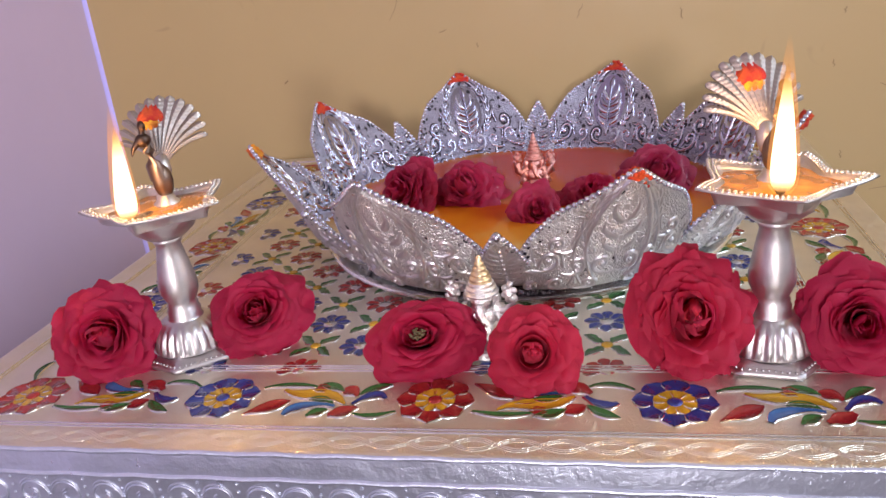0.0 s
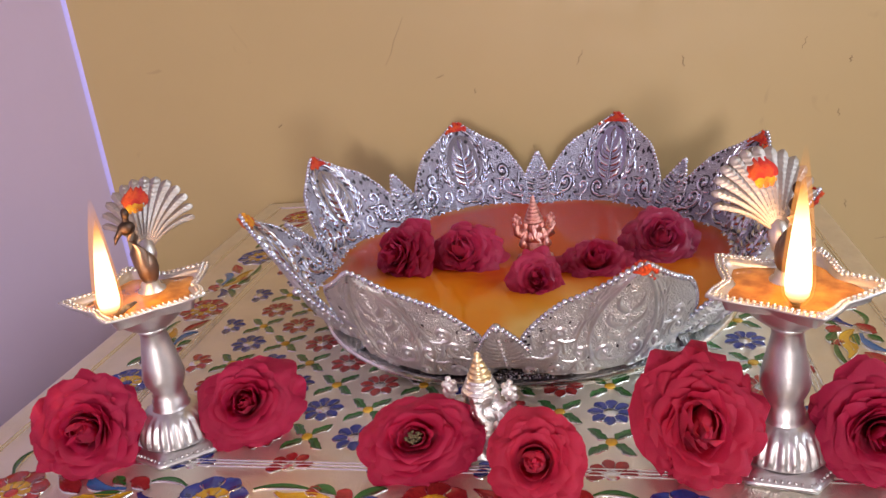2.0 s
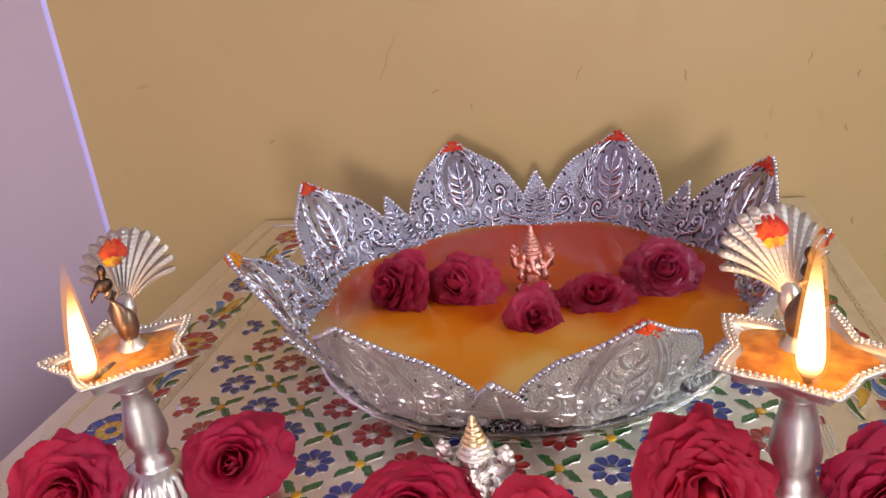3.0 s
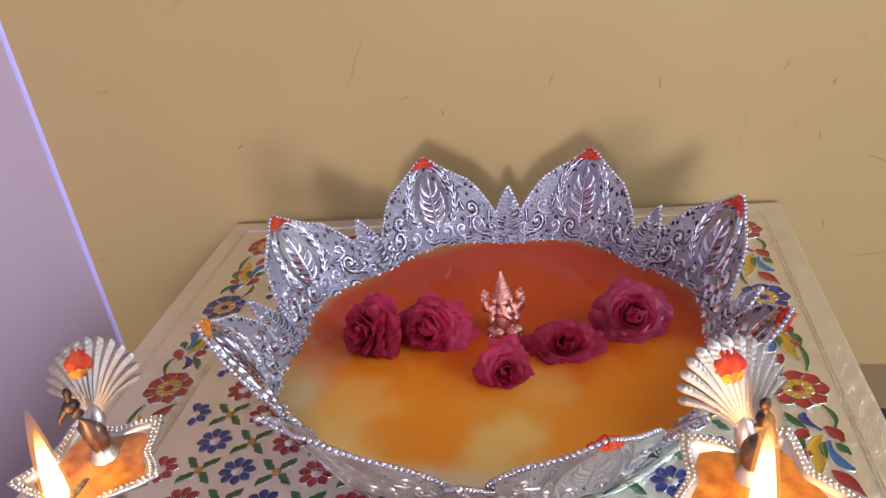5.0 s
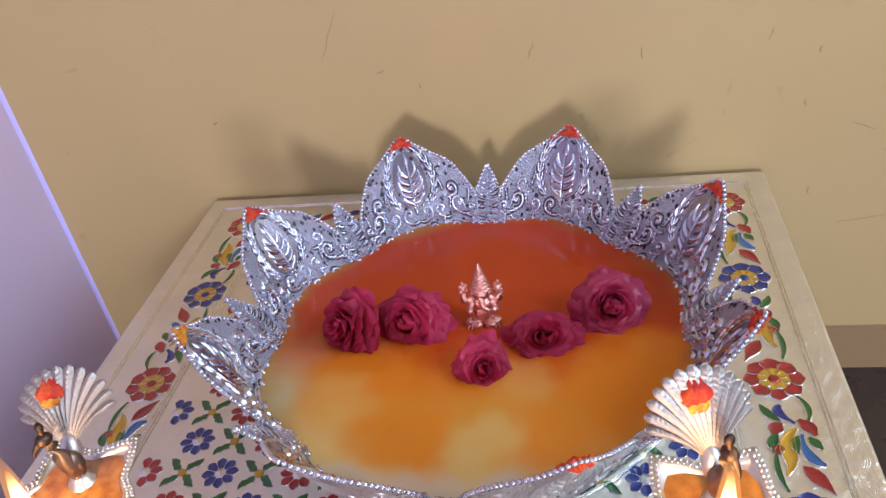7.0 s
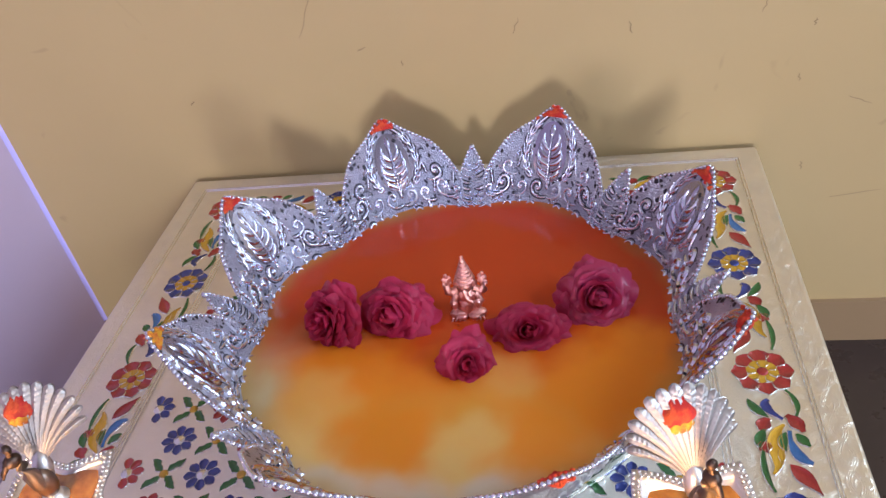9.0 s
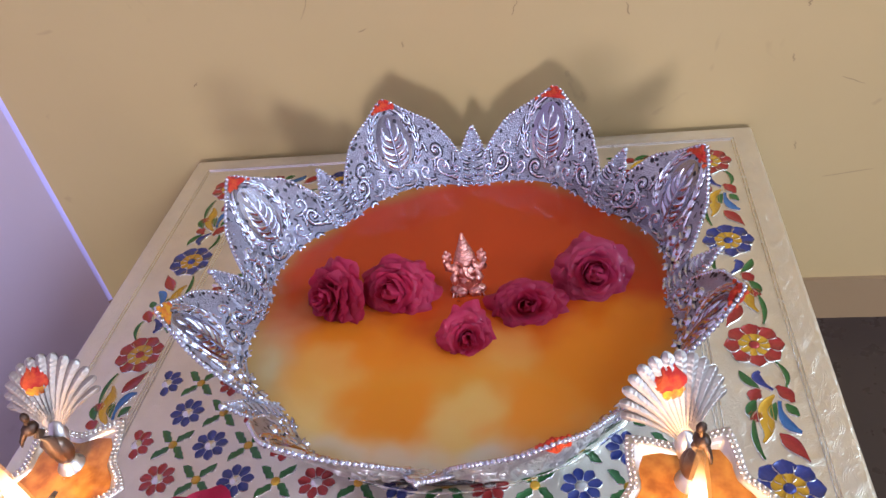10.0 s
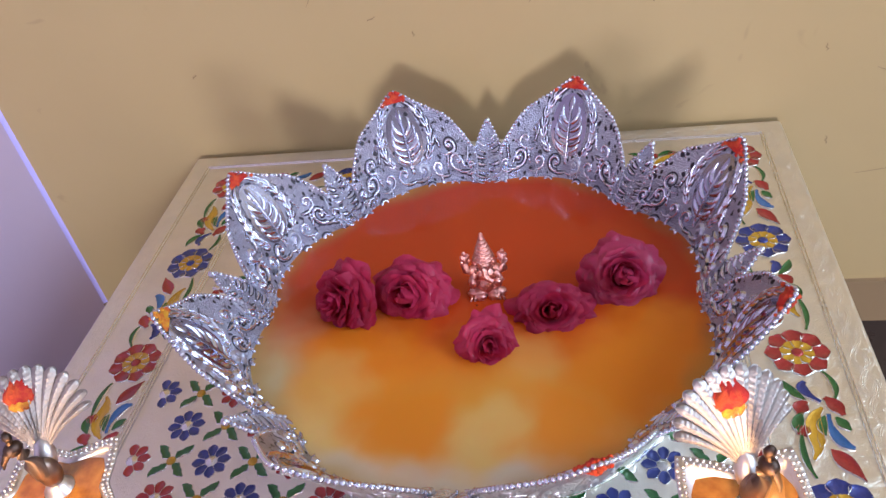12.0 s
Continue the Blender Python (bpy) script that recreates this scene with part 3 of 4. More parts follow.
SMALL = {c: flower6(m) for c, m in (("red", RED), ("blue", BLUE))}
HALF = {c: flower6(m, True) for c, m in (("red", RED), ("blue", BLUE))}
cross = Build()
for k in range(4):
    a = math.pi / 4 + math.pi / 2 * k
    pts = [Vector((math.cos(a), math.sin(a))) * r + Vector((-math.sin(a), math.cos(a))) * s for r, s in ((.0030, 0), (.0050, .0006), (.0072, .0003), (.0095, -.0004), (.0118, -.0002), (.0135, .0004))]
    cloison(cross, pts, [0.0005, 0.0022, 0.0017, 0.0023, 0.0013, 0.0], 1, 0.0004, 0.0006)
cross_me = cross.done("enamel_leaf_cross", [RIDGE, GREEN])
dot = Build().lathe([(0.0027, 0.0), (0.0025, 0.0006), (0.0016, 0.0009), (0.0, 0.0010)], 10)
dot_me = dot.done("centre", AMBER)
for i in range(-7, 8):
    for j in range(-7, 8):
        x, y = FX + P * i, FY + P * j
        edge = max(abs(i), abs(j)) == 7
        if max(abs(i), abs(j)) == 7 and abs(i) == abs(j):
            continue
        if math.hypot(x - 0.0244, y + 0.203) < 0.075:
            continue
        if (i + j) % 2 == 0:
            col = "blue" if ((abs(i) + abs(j)) // 2) % 2 == 0 else "red"
            if edge:
                turn = 0 if j == -7 else 180 if j == 7 else -90 if i == -7 else 90
                part("enamel_flower", HALF[col], table, pose(x, y, 0.0, 0, 0, turn))
            else:
                part("enamel_flower", SMALL[col], table, pose(x, y, 0.0, 0, 0, 15 * ((i * 7 + j * 3) % 4)))
        elif not edge:
            c = part("enamel_leaf_cross", cross_me, table, pose(x, y, 0.0, 0, 0, 2 * ((i + 2 * j) % 3)))
            part("centre", dot_me, c)


def big_outer(m):
    b = Build()
    for k in range(8):
        a = math.pi / 4 * k + 0.2
        pts = [(math.cos(a) * r, math.sin(a) * r) for r in (.0086, .0097, .0112, .0129, .0144, .0157)]
        cloison(b, pts, [.0027, .0041, .0051, .0051, .0036, 0.0], 1, 0.0006, 0.0010)
    return b.done("enamel_flower", [RIDGE, m])


OUT = {"red": big_outer(RED), "blue": big_outer(BLUE)}
inner = Build()
for k in range(8):
    a = math.pi / 4 * k
    pts = [(math.cos(a) * r, math.sin(a) * r) for r in (.0033, .0044, .0057, .0070, .0080)]
    cloison(inner, pts, [.0009, .0020, .0028, .0028, .0010], 1, 0.0004, 0.0010)
inner_me = inner.done("inner_petals", [RIDGE, AMBER])
eye_me = {c: Build().lathe([(.0031, 0), (.0029, .0008), (.0016, .0011), (0, .0012)], 12).done("centre", m) for c, m in (("red", RED), ("blue", BLUE))}
BX, BY, HX, HY = 0.0045, -0.229, 0.188, 0.185


def big_flower(x, y, c):
    f = part("enamel_flower", OUT[c], table, pose(x, y, 0, 0, 0, 11 * int(abs(x * 700)) % 45))
    part("inner_petals", inner_me, f)
    part("centre", eye_me[c], f)


# scroll between two border flowers: (slot, Bezier, half width, widest at, blunt)
SCROLL = [
    ("enamel_stem", GREEN, [(.0165, .008), (.028, .0125), (.042, .0085)], .0011, .5, .35),
    ("enamel_leaf", GREEN, [(.0415, .0105), (.047, .0105), (.053, .0060)], .0021, .5, 0),
    ("enamel_leaf", AMBER, [(.0265, .0065), (.035, -.0010), (.0470, .0080), (.0560, -.0035)], .0030, .55, .12),
    ("enamel_leaf", AMBER, [(.0330, .0020), (.037, .0005), (.041, .0015)], .0012, .5, 0),
    ("enamel_leaf", RED, [(.0150, -.0125), (.022, -.0085), (.0315, -.0020)], .0032, .65, 0),
    ("enamel_bud", RED, [(.0530, .0075), (.0570, .0062), (.0600, .0030)], .0030, .4, .3),
    ("enamel_bud", RED, [(.0520, -.0120), (.0570, -.0105), (.0620, -.0062)], .0030, .5, .3),
    ("enamel_curl", BLUE, [(.0600, -.0035), (.0640, .0020), (.0690, .0055), (.0725, .0010)], .0021, .6, .3),
    ("enamel_curl", SKYBLUE, [(.0520, -.0055), (.0430, -.0035), (.0340, -.0060), (.0325, -.0120)], .0022, .65, .3),
    ("enamel_knot", RED, [(.0400, .0088), (.0425, .0078), (.0452, .0070)], .0026, .5, .7),
    ("enamel_leaf", GREEN, [(.0400, -.0015), (.0450, .0005), (.0510, -.0035)], .0018, .5, 0),
    ("enamel_leaf", GREEN, [(.0430, -.0130), (.0460, -.0105), (.0500, -.0085)], .0021, .5, .2),
    ("enamel_leaf", GREEN, [(.0610, .0030), (.0660, .0095), (.0730, .0110)], .0019, .5, 0),
    ("enamel_stem", GREEN, [(.0620, -.0110), (.0700, -.0150), (.0790, -.0090)], .0011, .5, .35),
]
SCROLL_ME = {}
for flip in (1, -1):
    for q, (nm, m, cv, w, pk, bl) in enumerate(SCROLL):
        b = Build()
        pts = bez([(x, y * flip) for x, y in cv], 10)
        cloison(b, pts, leafy(10, w * 1.22, pk, bl), 1, 0.0005, 0.0009)
        SCROLL_ME[flip, q] = (nm, b.done(nm, [RIDGE, m]))
for k, (cx, cy, half, turn) in enumerate(((BX, BY - HY, HX, 0), (BX + HX, BY, HY, 90), (BX, BY + HY, HX, 180), (BX - HX, BY, HY, 270))):
    step = half / 2
    for s in range(4):
        u = -half + step * s
        m = pose(cx, cy, 0, 0, 0, turn) @ pose(u, 0, 0)
        x, y, z = m.translation
        big_flower(x, y, "red" if s % 2 == 0 else "blue")
        for q in range(len(SCROLL)):
            nm, me = SCROLL_ME[1 if s % 2 else -1 if s == 2 or s == 0 else 1, q]
            part(nm, me, table, m)

# ---- plate under the bowl ----
CX, CY = 0.0244, -0.203
prof = [(0.0, 0.0024), (0.096, 0.0024), (0.101, 0.0026), (0.103, 0.0036), (0.105, 0.0026), (0.110, 0.0028), (0.1125, 0.0032), (0.115, 0.0024), (0.120, 0.0026), (0.1230, 0.0038), (0.1255, 0.0034), (0.1265, 0.0018), (0.125, 0.0006), (0.0, 0.0006)]
thing("plate", "round clear glass plate with ringed rim under the bowl", "plate", at=pose(CX, CY, 0.0006), data=Build().lathe(prof, 96).done("plate", PLATEM)).visible_shadow = False

# ---- lotus bowl ----
bowl = thing("lotus_bowl", "silver lotus-shaped bowl with embossed petals, filled with turmeric water", "bowl", at=pose(CX, CY, 0))
BIGP = [(0.098, 0.0036), (0.1138, 0.0046), (0.1260, 0.0095), (0.1334, 0.0190), (0.1385, 0.031), (0.1436, 0.042), (0.1505, 0.055), (0.1580, 0.067), (0.1630, 0.0755)]
SMLP = [(0.097, 0.0036), (0.1060, 0.0048), (0.1150, 0.0092), (0.1225, 0.0152), (0.1285, 0.0218), (0.1345, 0.0287), (0.1400, 0.0356), (0.1456, 0.0420), (0.1500, 0.0480)]


def along(prof, v):
    x = min(max(v, 0), 1) * (len(prof) - 1)
    k = min(int(x), len(prof) - 2)
    f = x - k
    a, b, c, d = (prof[max(k - 1, 0)], prof[k], prof[k + 1], prof[min(k + 2, len(prof) - 1)])
    return tuple(0.5 * (2 * b[q] + (c[q] - a[q]) * f + (2 * a[q] - 5 * b[q] + 4 * c[q] - d[q]) * f * f + (3 * b[q] - a[q] - 3 * c[q] + d[q]) * f ** 3) for q in (0, 1))


VB, VS = 0.510, 0.570


def half_angle(v, big):
    wide, start = (radians(19.2), VB) if big else (radians(5.4), VS)
    if v < start:
        return wide
    t = (v - start) / (1 - start)
    if not big:
        return wide * (1 - t) ** 0.86
    sharp = max(0.0, (t - 0.55) / 0.45)
    return wide * (1 - t ** 1.5) * (1 - 0.60 * sharp * (1.5 - sharp))


def petal_point(u, v, off=0.0, big=True):
    """u across, -1 to 1, v up, 0 to 1; off: metres inwards from the sheet."""
    def raw(u, v):
        r, z = along(BIGP if big else SMLP, v)
        a = u * half_angle(v, big)
        if big:
            cup = (u * half_angle(v, True) / radians(19.2)) ** 2
            r -= (0.0080 * min(1, v / 0.3) if v < 0.36 else 0.0080 - 0.0030 * min(1, (v - 0.36) / 0.18)) * cup
            r += 0.0012 * math.exp(-(u / 0.28) ** 2) * math.sin(math.pi * min(1, max(0, (v - .3) / .6)))
        else:
            r += 0.001 * (1 - u * u) * min(1, v / 0.4)
        return Vector((r * math.sin(a), r * math.cos(a), z))
    p = raw(u, v)
    if off:
        e = 0.01
        du = raw(min(u + e, 1), v) - raw(max(u - e, -1), v)
        dv = raw(u, min(v + e, 1)) - raw(u, max(v - e, 0))
        if du.length < 1e-7:
            du = Vector((1, 0, 0))
        nrm = du.cross(dv).normalized()
        p = p - nrm * off if nrm.y > 0 else p + nrm * off
    return p


def petal_sheet(big):
    b = Build()
    nu, nv = (16, 26) if big else (6, 16)
    th = 0.0007
    us = [-1 + 2 * k / nu for k in range(nu + 1)]
    vs = [k / nv for k in range(nv)] + [0.985, 0.997]
    b.grid([[petal_point(u, v, th, big) for u in us] for v in vs])
    b.grid([[petal_point(u, v, -th, big) for u in reversed(us)] for v in vs], 1)
    b.grid([[petal_point(-1, v, th, big) for v in vs], [petal_point(-1, v, -th, big) for v in vs]])
    b.grid([[petal_point(1, v, -th, big) for v in vs], [petal_point(1, v, th, big) for v in vs]])
    return b.done("petal", [BOWLM, FROST])


def beads(big):
    b = Build()
    path = []
    start = VB if big else 0.16
    for s in (-1, 1):
        pts = [petal_point(s * 0.97, start + (0.995 - start) * k / 400, 0, big) for k in range(401)]
        if s > 0:
            pts.reverse()
        path += pts
    last, gap = None, 0.0029 if big else 0.0030
    for p in path:
        if last is None or (p - last).length > gap:
            b.ball(p, 0.00145 if big else 0.0014, 0, 8, 5)
            last = p
    if not big:
        b.ball(petal_point(0, 0.985, 0, False), 0.0023, 0, 10, 6)
    return b.done("beading", RELIEF)


def petal_relief(big, side, seed):
    """Palmette in an oval, laurel sprays and scrolls; x across in metres, y up the petal, 0 to 1 over 0.085 m."""
    b = Build()
    H, OX, OY, OC = 0.085, 0.0122, 0.0165, 0.0570
    r = random.Random(seed)

    def dome(x, y):
        return 0.0009 * max(0.0, 1 - (x / OX) ** 2 - ((y - OC) / OY) ** 2) if big else 0.0

    def place(x, y, h):
        v = min(max(y / H, 0.02), 0.985)
        ang = x / along(BIGP if big else SMLP, v)[0]
        u = max(-0.97, min(0.97, ang / max(half_angle(v, big), 1e-4)))
        return petal_point(u, v, side * (0.0007 + (h + dome(x, y)) * (1.0 if side > 0 else 0.48)), big)

    def line(pts, w, high, taper=False, slot=0):
        ridge(b, pts, w, high, slot, place, taper)
        # wider dark strip under about half the inner lines: groove shade as colour
        if r.random() < (0.5 if side > 0 else 0.0):
            ridge(b, pts, w * 1.75, 0.00025, 1, place, taper)

    def fleck(x, y, size):
        ring = [(x + size * r.uniform(.4, 1.2) * math.cos(a), y + size * r.uniform(.4, 1.2) * math.sin(a)) for a in (0.785 * k for k in range(8))]
        b.add([place(px, py, 0.00022) for px, py in ring] + [place(x, y, 0.0003)], [(k, (k + 1) % 8, 8) for k in range(8)], 1)

    if big:
        # smooth raised oval; inside the bowl its dark reflection is in the colour
        b.grid([[place(OX * f * math.cos(t), OC + OY * f * math.sin(t), 0.0002) for t in (2 * math.pi * k / 36 for k in range(36))] for f in (1.0, 0.9, 0.75, 0.55, 0.3, 0.02)], 2, True)
        for s in (-1, 1):
            # palmette leaves up the stem
            for k in range(5):
                y0 = 0.0430 + 0.0040 * k
                ln_ = (0.0080, 0.0092, 0.0094, 0.0084, 0.0062)[k]
                line(bez([(0.0004 * s, y0), (s * ln_ * 0.35, y0 + 0.0002), (s * ln_ * 1.15, y0 + 0.0026), (s * ln_ * 0.88, y0 + 0.0082)], 9), 0.0016, 0.0015, True, 2 if k % 2 else 0)
            if side < 0:
                # pointed leaf framing the oval on the outer face
                line(bez([(s * .0100, .0300), (s * .0215, .0480), (s * .0130, .0640), (s * .0020, .0800)], 14), 0.0011, 0.0030)
                line(bez([(s * .0150, .0260), (s * .0275, .0460), (s * .0170, .0620), (s * .0060, .0760)], 14), 0.0008, 0.0020)
            # flame-shaped leaf from the oval to the tip
            line(bez([(s * .0125, .0665), (s * .0100, .0740), (s * .0020, .0775)], 9), 0.0010, 0.0016, True)
            # laurel spray beside the oval
            arc = [(s * (OX + 0.0052) * math.cos(t), OC + (OY + 0.0025) * math.sin(t)) for t in (radians(-48 + 15 * k) for k in range(8))]
            line(arc, 0.0006, 0.0010)
            for k in range(7):
                (px, py), (qx, qy) = arc[k], arc[k + 1]
                d = Vector((qx - px, qy - py)).normalized()
                e = Vector((-d.y, d.x))
                for o in (-1, 1):
                    p0 = Vector((px, py))
                    line(bez([p0, p0 + d * .0018 + e * o * .0022, p0 + d * .0052 + e * o * .0019], 6), 0.0009, 0.0014, True)
            # scrolls
            for cx, cy, q0, d in ((.0285, .0500, .0050, 1), (.0320, .0405, .0058, -1), (.0068, .0372, .0052, 1), (.0185, .0375, .0048, -1), (.0415, .0375, .0040, 1), (.0110, .0255, .0050, -1), (.0265, .0260, .0050, 1), (.0390, .0235, .0040, -1)):
                pts = [(s * (cx + d * q * math.cos(a)), cy + q * math.sin(a)) for a, q in ((-1.9 + 0.40 * j, q0 * (1 - j / 20)) for j in range(18))]
                line(pts, 0.0011, 0.0022)
                b.ball(place(s * cx, cy, 0.0008), 0.0014, 0, 8, 4)
                line(bez([(s * (cx + d * q0 * .35), cy - q0 * .95), (s * (cx - d * q0 * .7), cy - q0 * 1.35), (s * (cx - d * q0 * 1.5), cy - q0 * .9)], 8), 0.0009, 0.0018, True)
                for j in range(3):
                    x0, y0 = s * (cx - d * q0 * (1.15 + 0.12 * j)), cy + q0 * (0.1 + 0.45 * j)
                    line(bez([(x0, y0 - .0015), (x0 - s * d * .0014, y0), (x0 - s * d * .0012, y0 + .0022)], 5), 0.0008, 0.0015, True)
        line([(0, y) for y in np.linspace(.040, .066, 10)], 0.0011, 0.0017, False, 2)
        line([(0, y) for y in np.linspace(.064, .072, 8)], 0.0022, 0.0016, True, 2)
        for k in range(90 if side > 0 else 20):
            y = r.uniform(.030, .078)
            wide = 0.046 if y < .046 else 0.046 * (1 - ((y - .046) / .040) ** 1.4)
            x = r.choice((-1, 1)) * wide * (r.uniform(.86, .99) if r.random() < .45 else r.uniform(0, .9))
            fleck(x, y, r.uniform(.0005, .0017))
    else:
        for k in range(10):
            y0 = 0.020 + 0.0052 * k
            w = 0.0118 if y0 < 0.050 else 0.0118 * (1 - (y0 - 0.050) / 0.034)
            for s in (-1, 1):
                line(bez([(s * .0016, y0), (s * w * .55, y0 - .0004), (s * w * .82, y0 + .0046)], 6), 0.0012, 0.0015, True)
            b.ball(place(0, y0 + 0.001, 0.0005), 0.0010, 0, 6, 4)
        for k in range(12 if side > 0 else 3):
            fleck(r.uniform(-.011, .011) * .8, r.uniform(.030, .066), r.uniform(.0005, .0013))
    return b.done("relief", [RELIEF if side > 0 else FROSTREL, PATINA_AND_SHADE, POLISH if side > 0 else FROST])


def tip_mark(seed, low=0.895):
    """A smear of powder over a petal's tip, on both faces."""
    b = Build()
    r = random.Random(seed)
    for side in (1, -1):
        rows = []
        for k in range(9):
            v = low + (0.995 - low) * k / 8
            w = min(1.0, 0.35 + 0.65 * math.sin(math.pi * min(1, (k + 1.5) / 6))) * r.uniform(0.75, 1.0)
            rows.append([petal_point(u * w, v, side * (0.0010 + r.uniform(0.0008, 0.0026) * (1 - (q - 4) ** 2 / 18)), True) for q, u in enumerate(np.linspace(-1, 1, 9))])
        b.grid(rows)
    for k in range(26):
        u, v = r.uniform(-0.9, 0.9), 0.875 + 0.115 * r.random()
        b.ball(petal_point(u, v, 0.0014 * r.choice((1, 1, -1)), True), r.uniform(0.0006, 0.0014), 0, 6, 4)
    return b


big_me, sml_me = petal_sheet(True), petal_sheet(False)
big_bead, sml_bead = beads(True), beads(False)
REL = {(g, s, q): petal_relief(g, s, 10 * q + s) for g in (True, False) for s in (1, -1) for q in (0, 1, 2)}
for k in range(8):
    # petal 0 faces back right; counted clockwise from above
    a = -22.5 - 45 * k + 0.6
    p = part("petal", big_me, bowl, pose(0, 0, 0, 0, 0, a))
    part("beading", big_bead, p)
    part("relief", REL[True, 1, k % 3], p)
    part("relief", REL[True, -1, k % 3], p)
    kind = (KUMKUM, KUMKUM, KUMKUM, KUMKUM, None, TURMERIC, KUMKUM, KUMKUM)[k]
    if kind:
        part("powder_mark", tip_mark(k, 0.945 if k == 3 else 0.895).done("powder_mark", kind), p, None, "orange turmeric smear" if kind is TURMERIC else "red kumkum powder smear")
    q = part("petal", sml_me, bowl, pose(0, 0, 0, 0, 0, a - 22.5))
    part("beading", sml_bead, q)
    part("relief", REL[False, 1, k % 3], q)
    part("relief", REL[False, -1, k % 3], q)
base = Build().lathe([(0.0, 0.0030), (0.0960, 0.0030), (0.1005, 0.0036), (0.1010, 0.0048), (0.0, 0.0048)], 64)
part("base", base.done("base", BOWLM), bowl)

# ---- turmeric water ----
LEVEL = 0.0155


def level_v(prof):
    lo, hi = 0.0, 1.0
    for _ in range(40):
        m = (lo + hi) / 2
        lo, hi = (m, hi) if along(prof, m)[1] < LEVEL else (lo, m)
    return lo


vb, vs_ = level_v(BIGP), level_v(SMLP)
def shore(theta):
    """The water's reach in a direction, by the petal that stands there."""
    d = (math.degrees(theta) - 67.5 - 0.6 + 22.5) % 45 - 22.5
    if abs(d) < 18.6:
        p = petal_point(d / 19.2, vb, 0.0002, True)
    else:
        p = petal_point((22.5 - abs(d)) / 5.4 * (1 if d > 0 else -1), vs_, 0.0002, False)
    return math.hypot(p.x, p.y)


NL = 240
raw_r = [shore(2 * math.pi * k / NL) for k in range(NL)]
loop = [(2 * math.pi * k / NL, sum(raw_r[(k + q) % NL] for q in range(-2, 3)) / 5 + 0.0002) for k in range(NL)]
lq = Build()
rings = []
for f in (0.004, 0.25, 0.5, 0.7, 0.85, 0.95, 1.0):
    rings.append([(r * f * math.cos(t), r * f * math.sin(t), 0.0006 if f == 1 else 0.0) for t, r in loop])
lq.grid(rings, 0, True)
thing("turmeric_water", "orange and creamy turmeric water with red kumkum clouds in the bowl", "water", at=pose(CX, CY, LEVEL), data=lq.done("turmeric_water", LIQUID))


# ---- roses ----
def rose_petal(r, phi, dphi, rend, hend, curl, wave, tip, ruffle):
    """One cupped petal of a rose of radius 1, its edge rolled outwards."""
    nu, nv = 12, 11
    rows = []
    ph1, ph2 = r.uniform(0, 6.28), r.uniform(0, 6.28)
    shift = Vector((r.uniform(0, 50), r.uniform(0, 50), r.uniform(0, 50)))
    lop = r.uniform(-0.07, 0.07)
    for j in range(nv + 1):
        row = []
        for i in range(nu + 1):
            w = -1 + 2 * i / nu
            lim = 1 - 0.20 * abs(w) ** 3.5 + tip * max(0, 1 - abs(w - lop * 4) * 2.6) + 0.03 * math.sin(3.2 * w + ph1) + lop * w
            s = j / nv * lim
            rr = rend * (1 - (1 - min(s, 1)) ** 1.9) + 0.02
            h = -0.32 + (hend + 0.32) * s ** 1.15
            e = max(0.0, s - 0.62) / 0.38
            rr += curl * 0.62 * e ** 1.7
            h -= curl * 0.85 * e ** 2.2
            ripple = wave * math.sin(5.0 * w + ph2) * s * s
            h += ripple
            rr += 0.8 * ripple
            narrow = 0.40 + 0.60 * math.sin(min(1, s * 1.3) * math.pi / 2)
            a = phi + w * dphi * narrow
            cup = 1 + 0.07 * w * w * s
            p = Vector((rr * cup * math.cos(a), rr * cup * math.sin(a), h))
            p += noise.noise_vector(p * 2.6 + shift) * ruffle * s
            row.append(p)
        rows.append(row)
    return rows


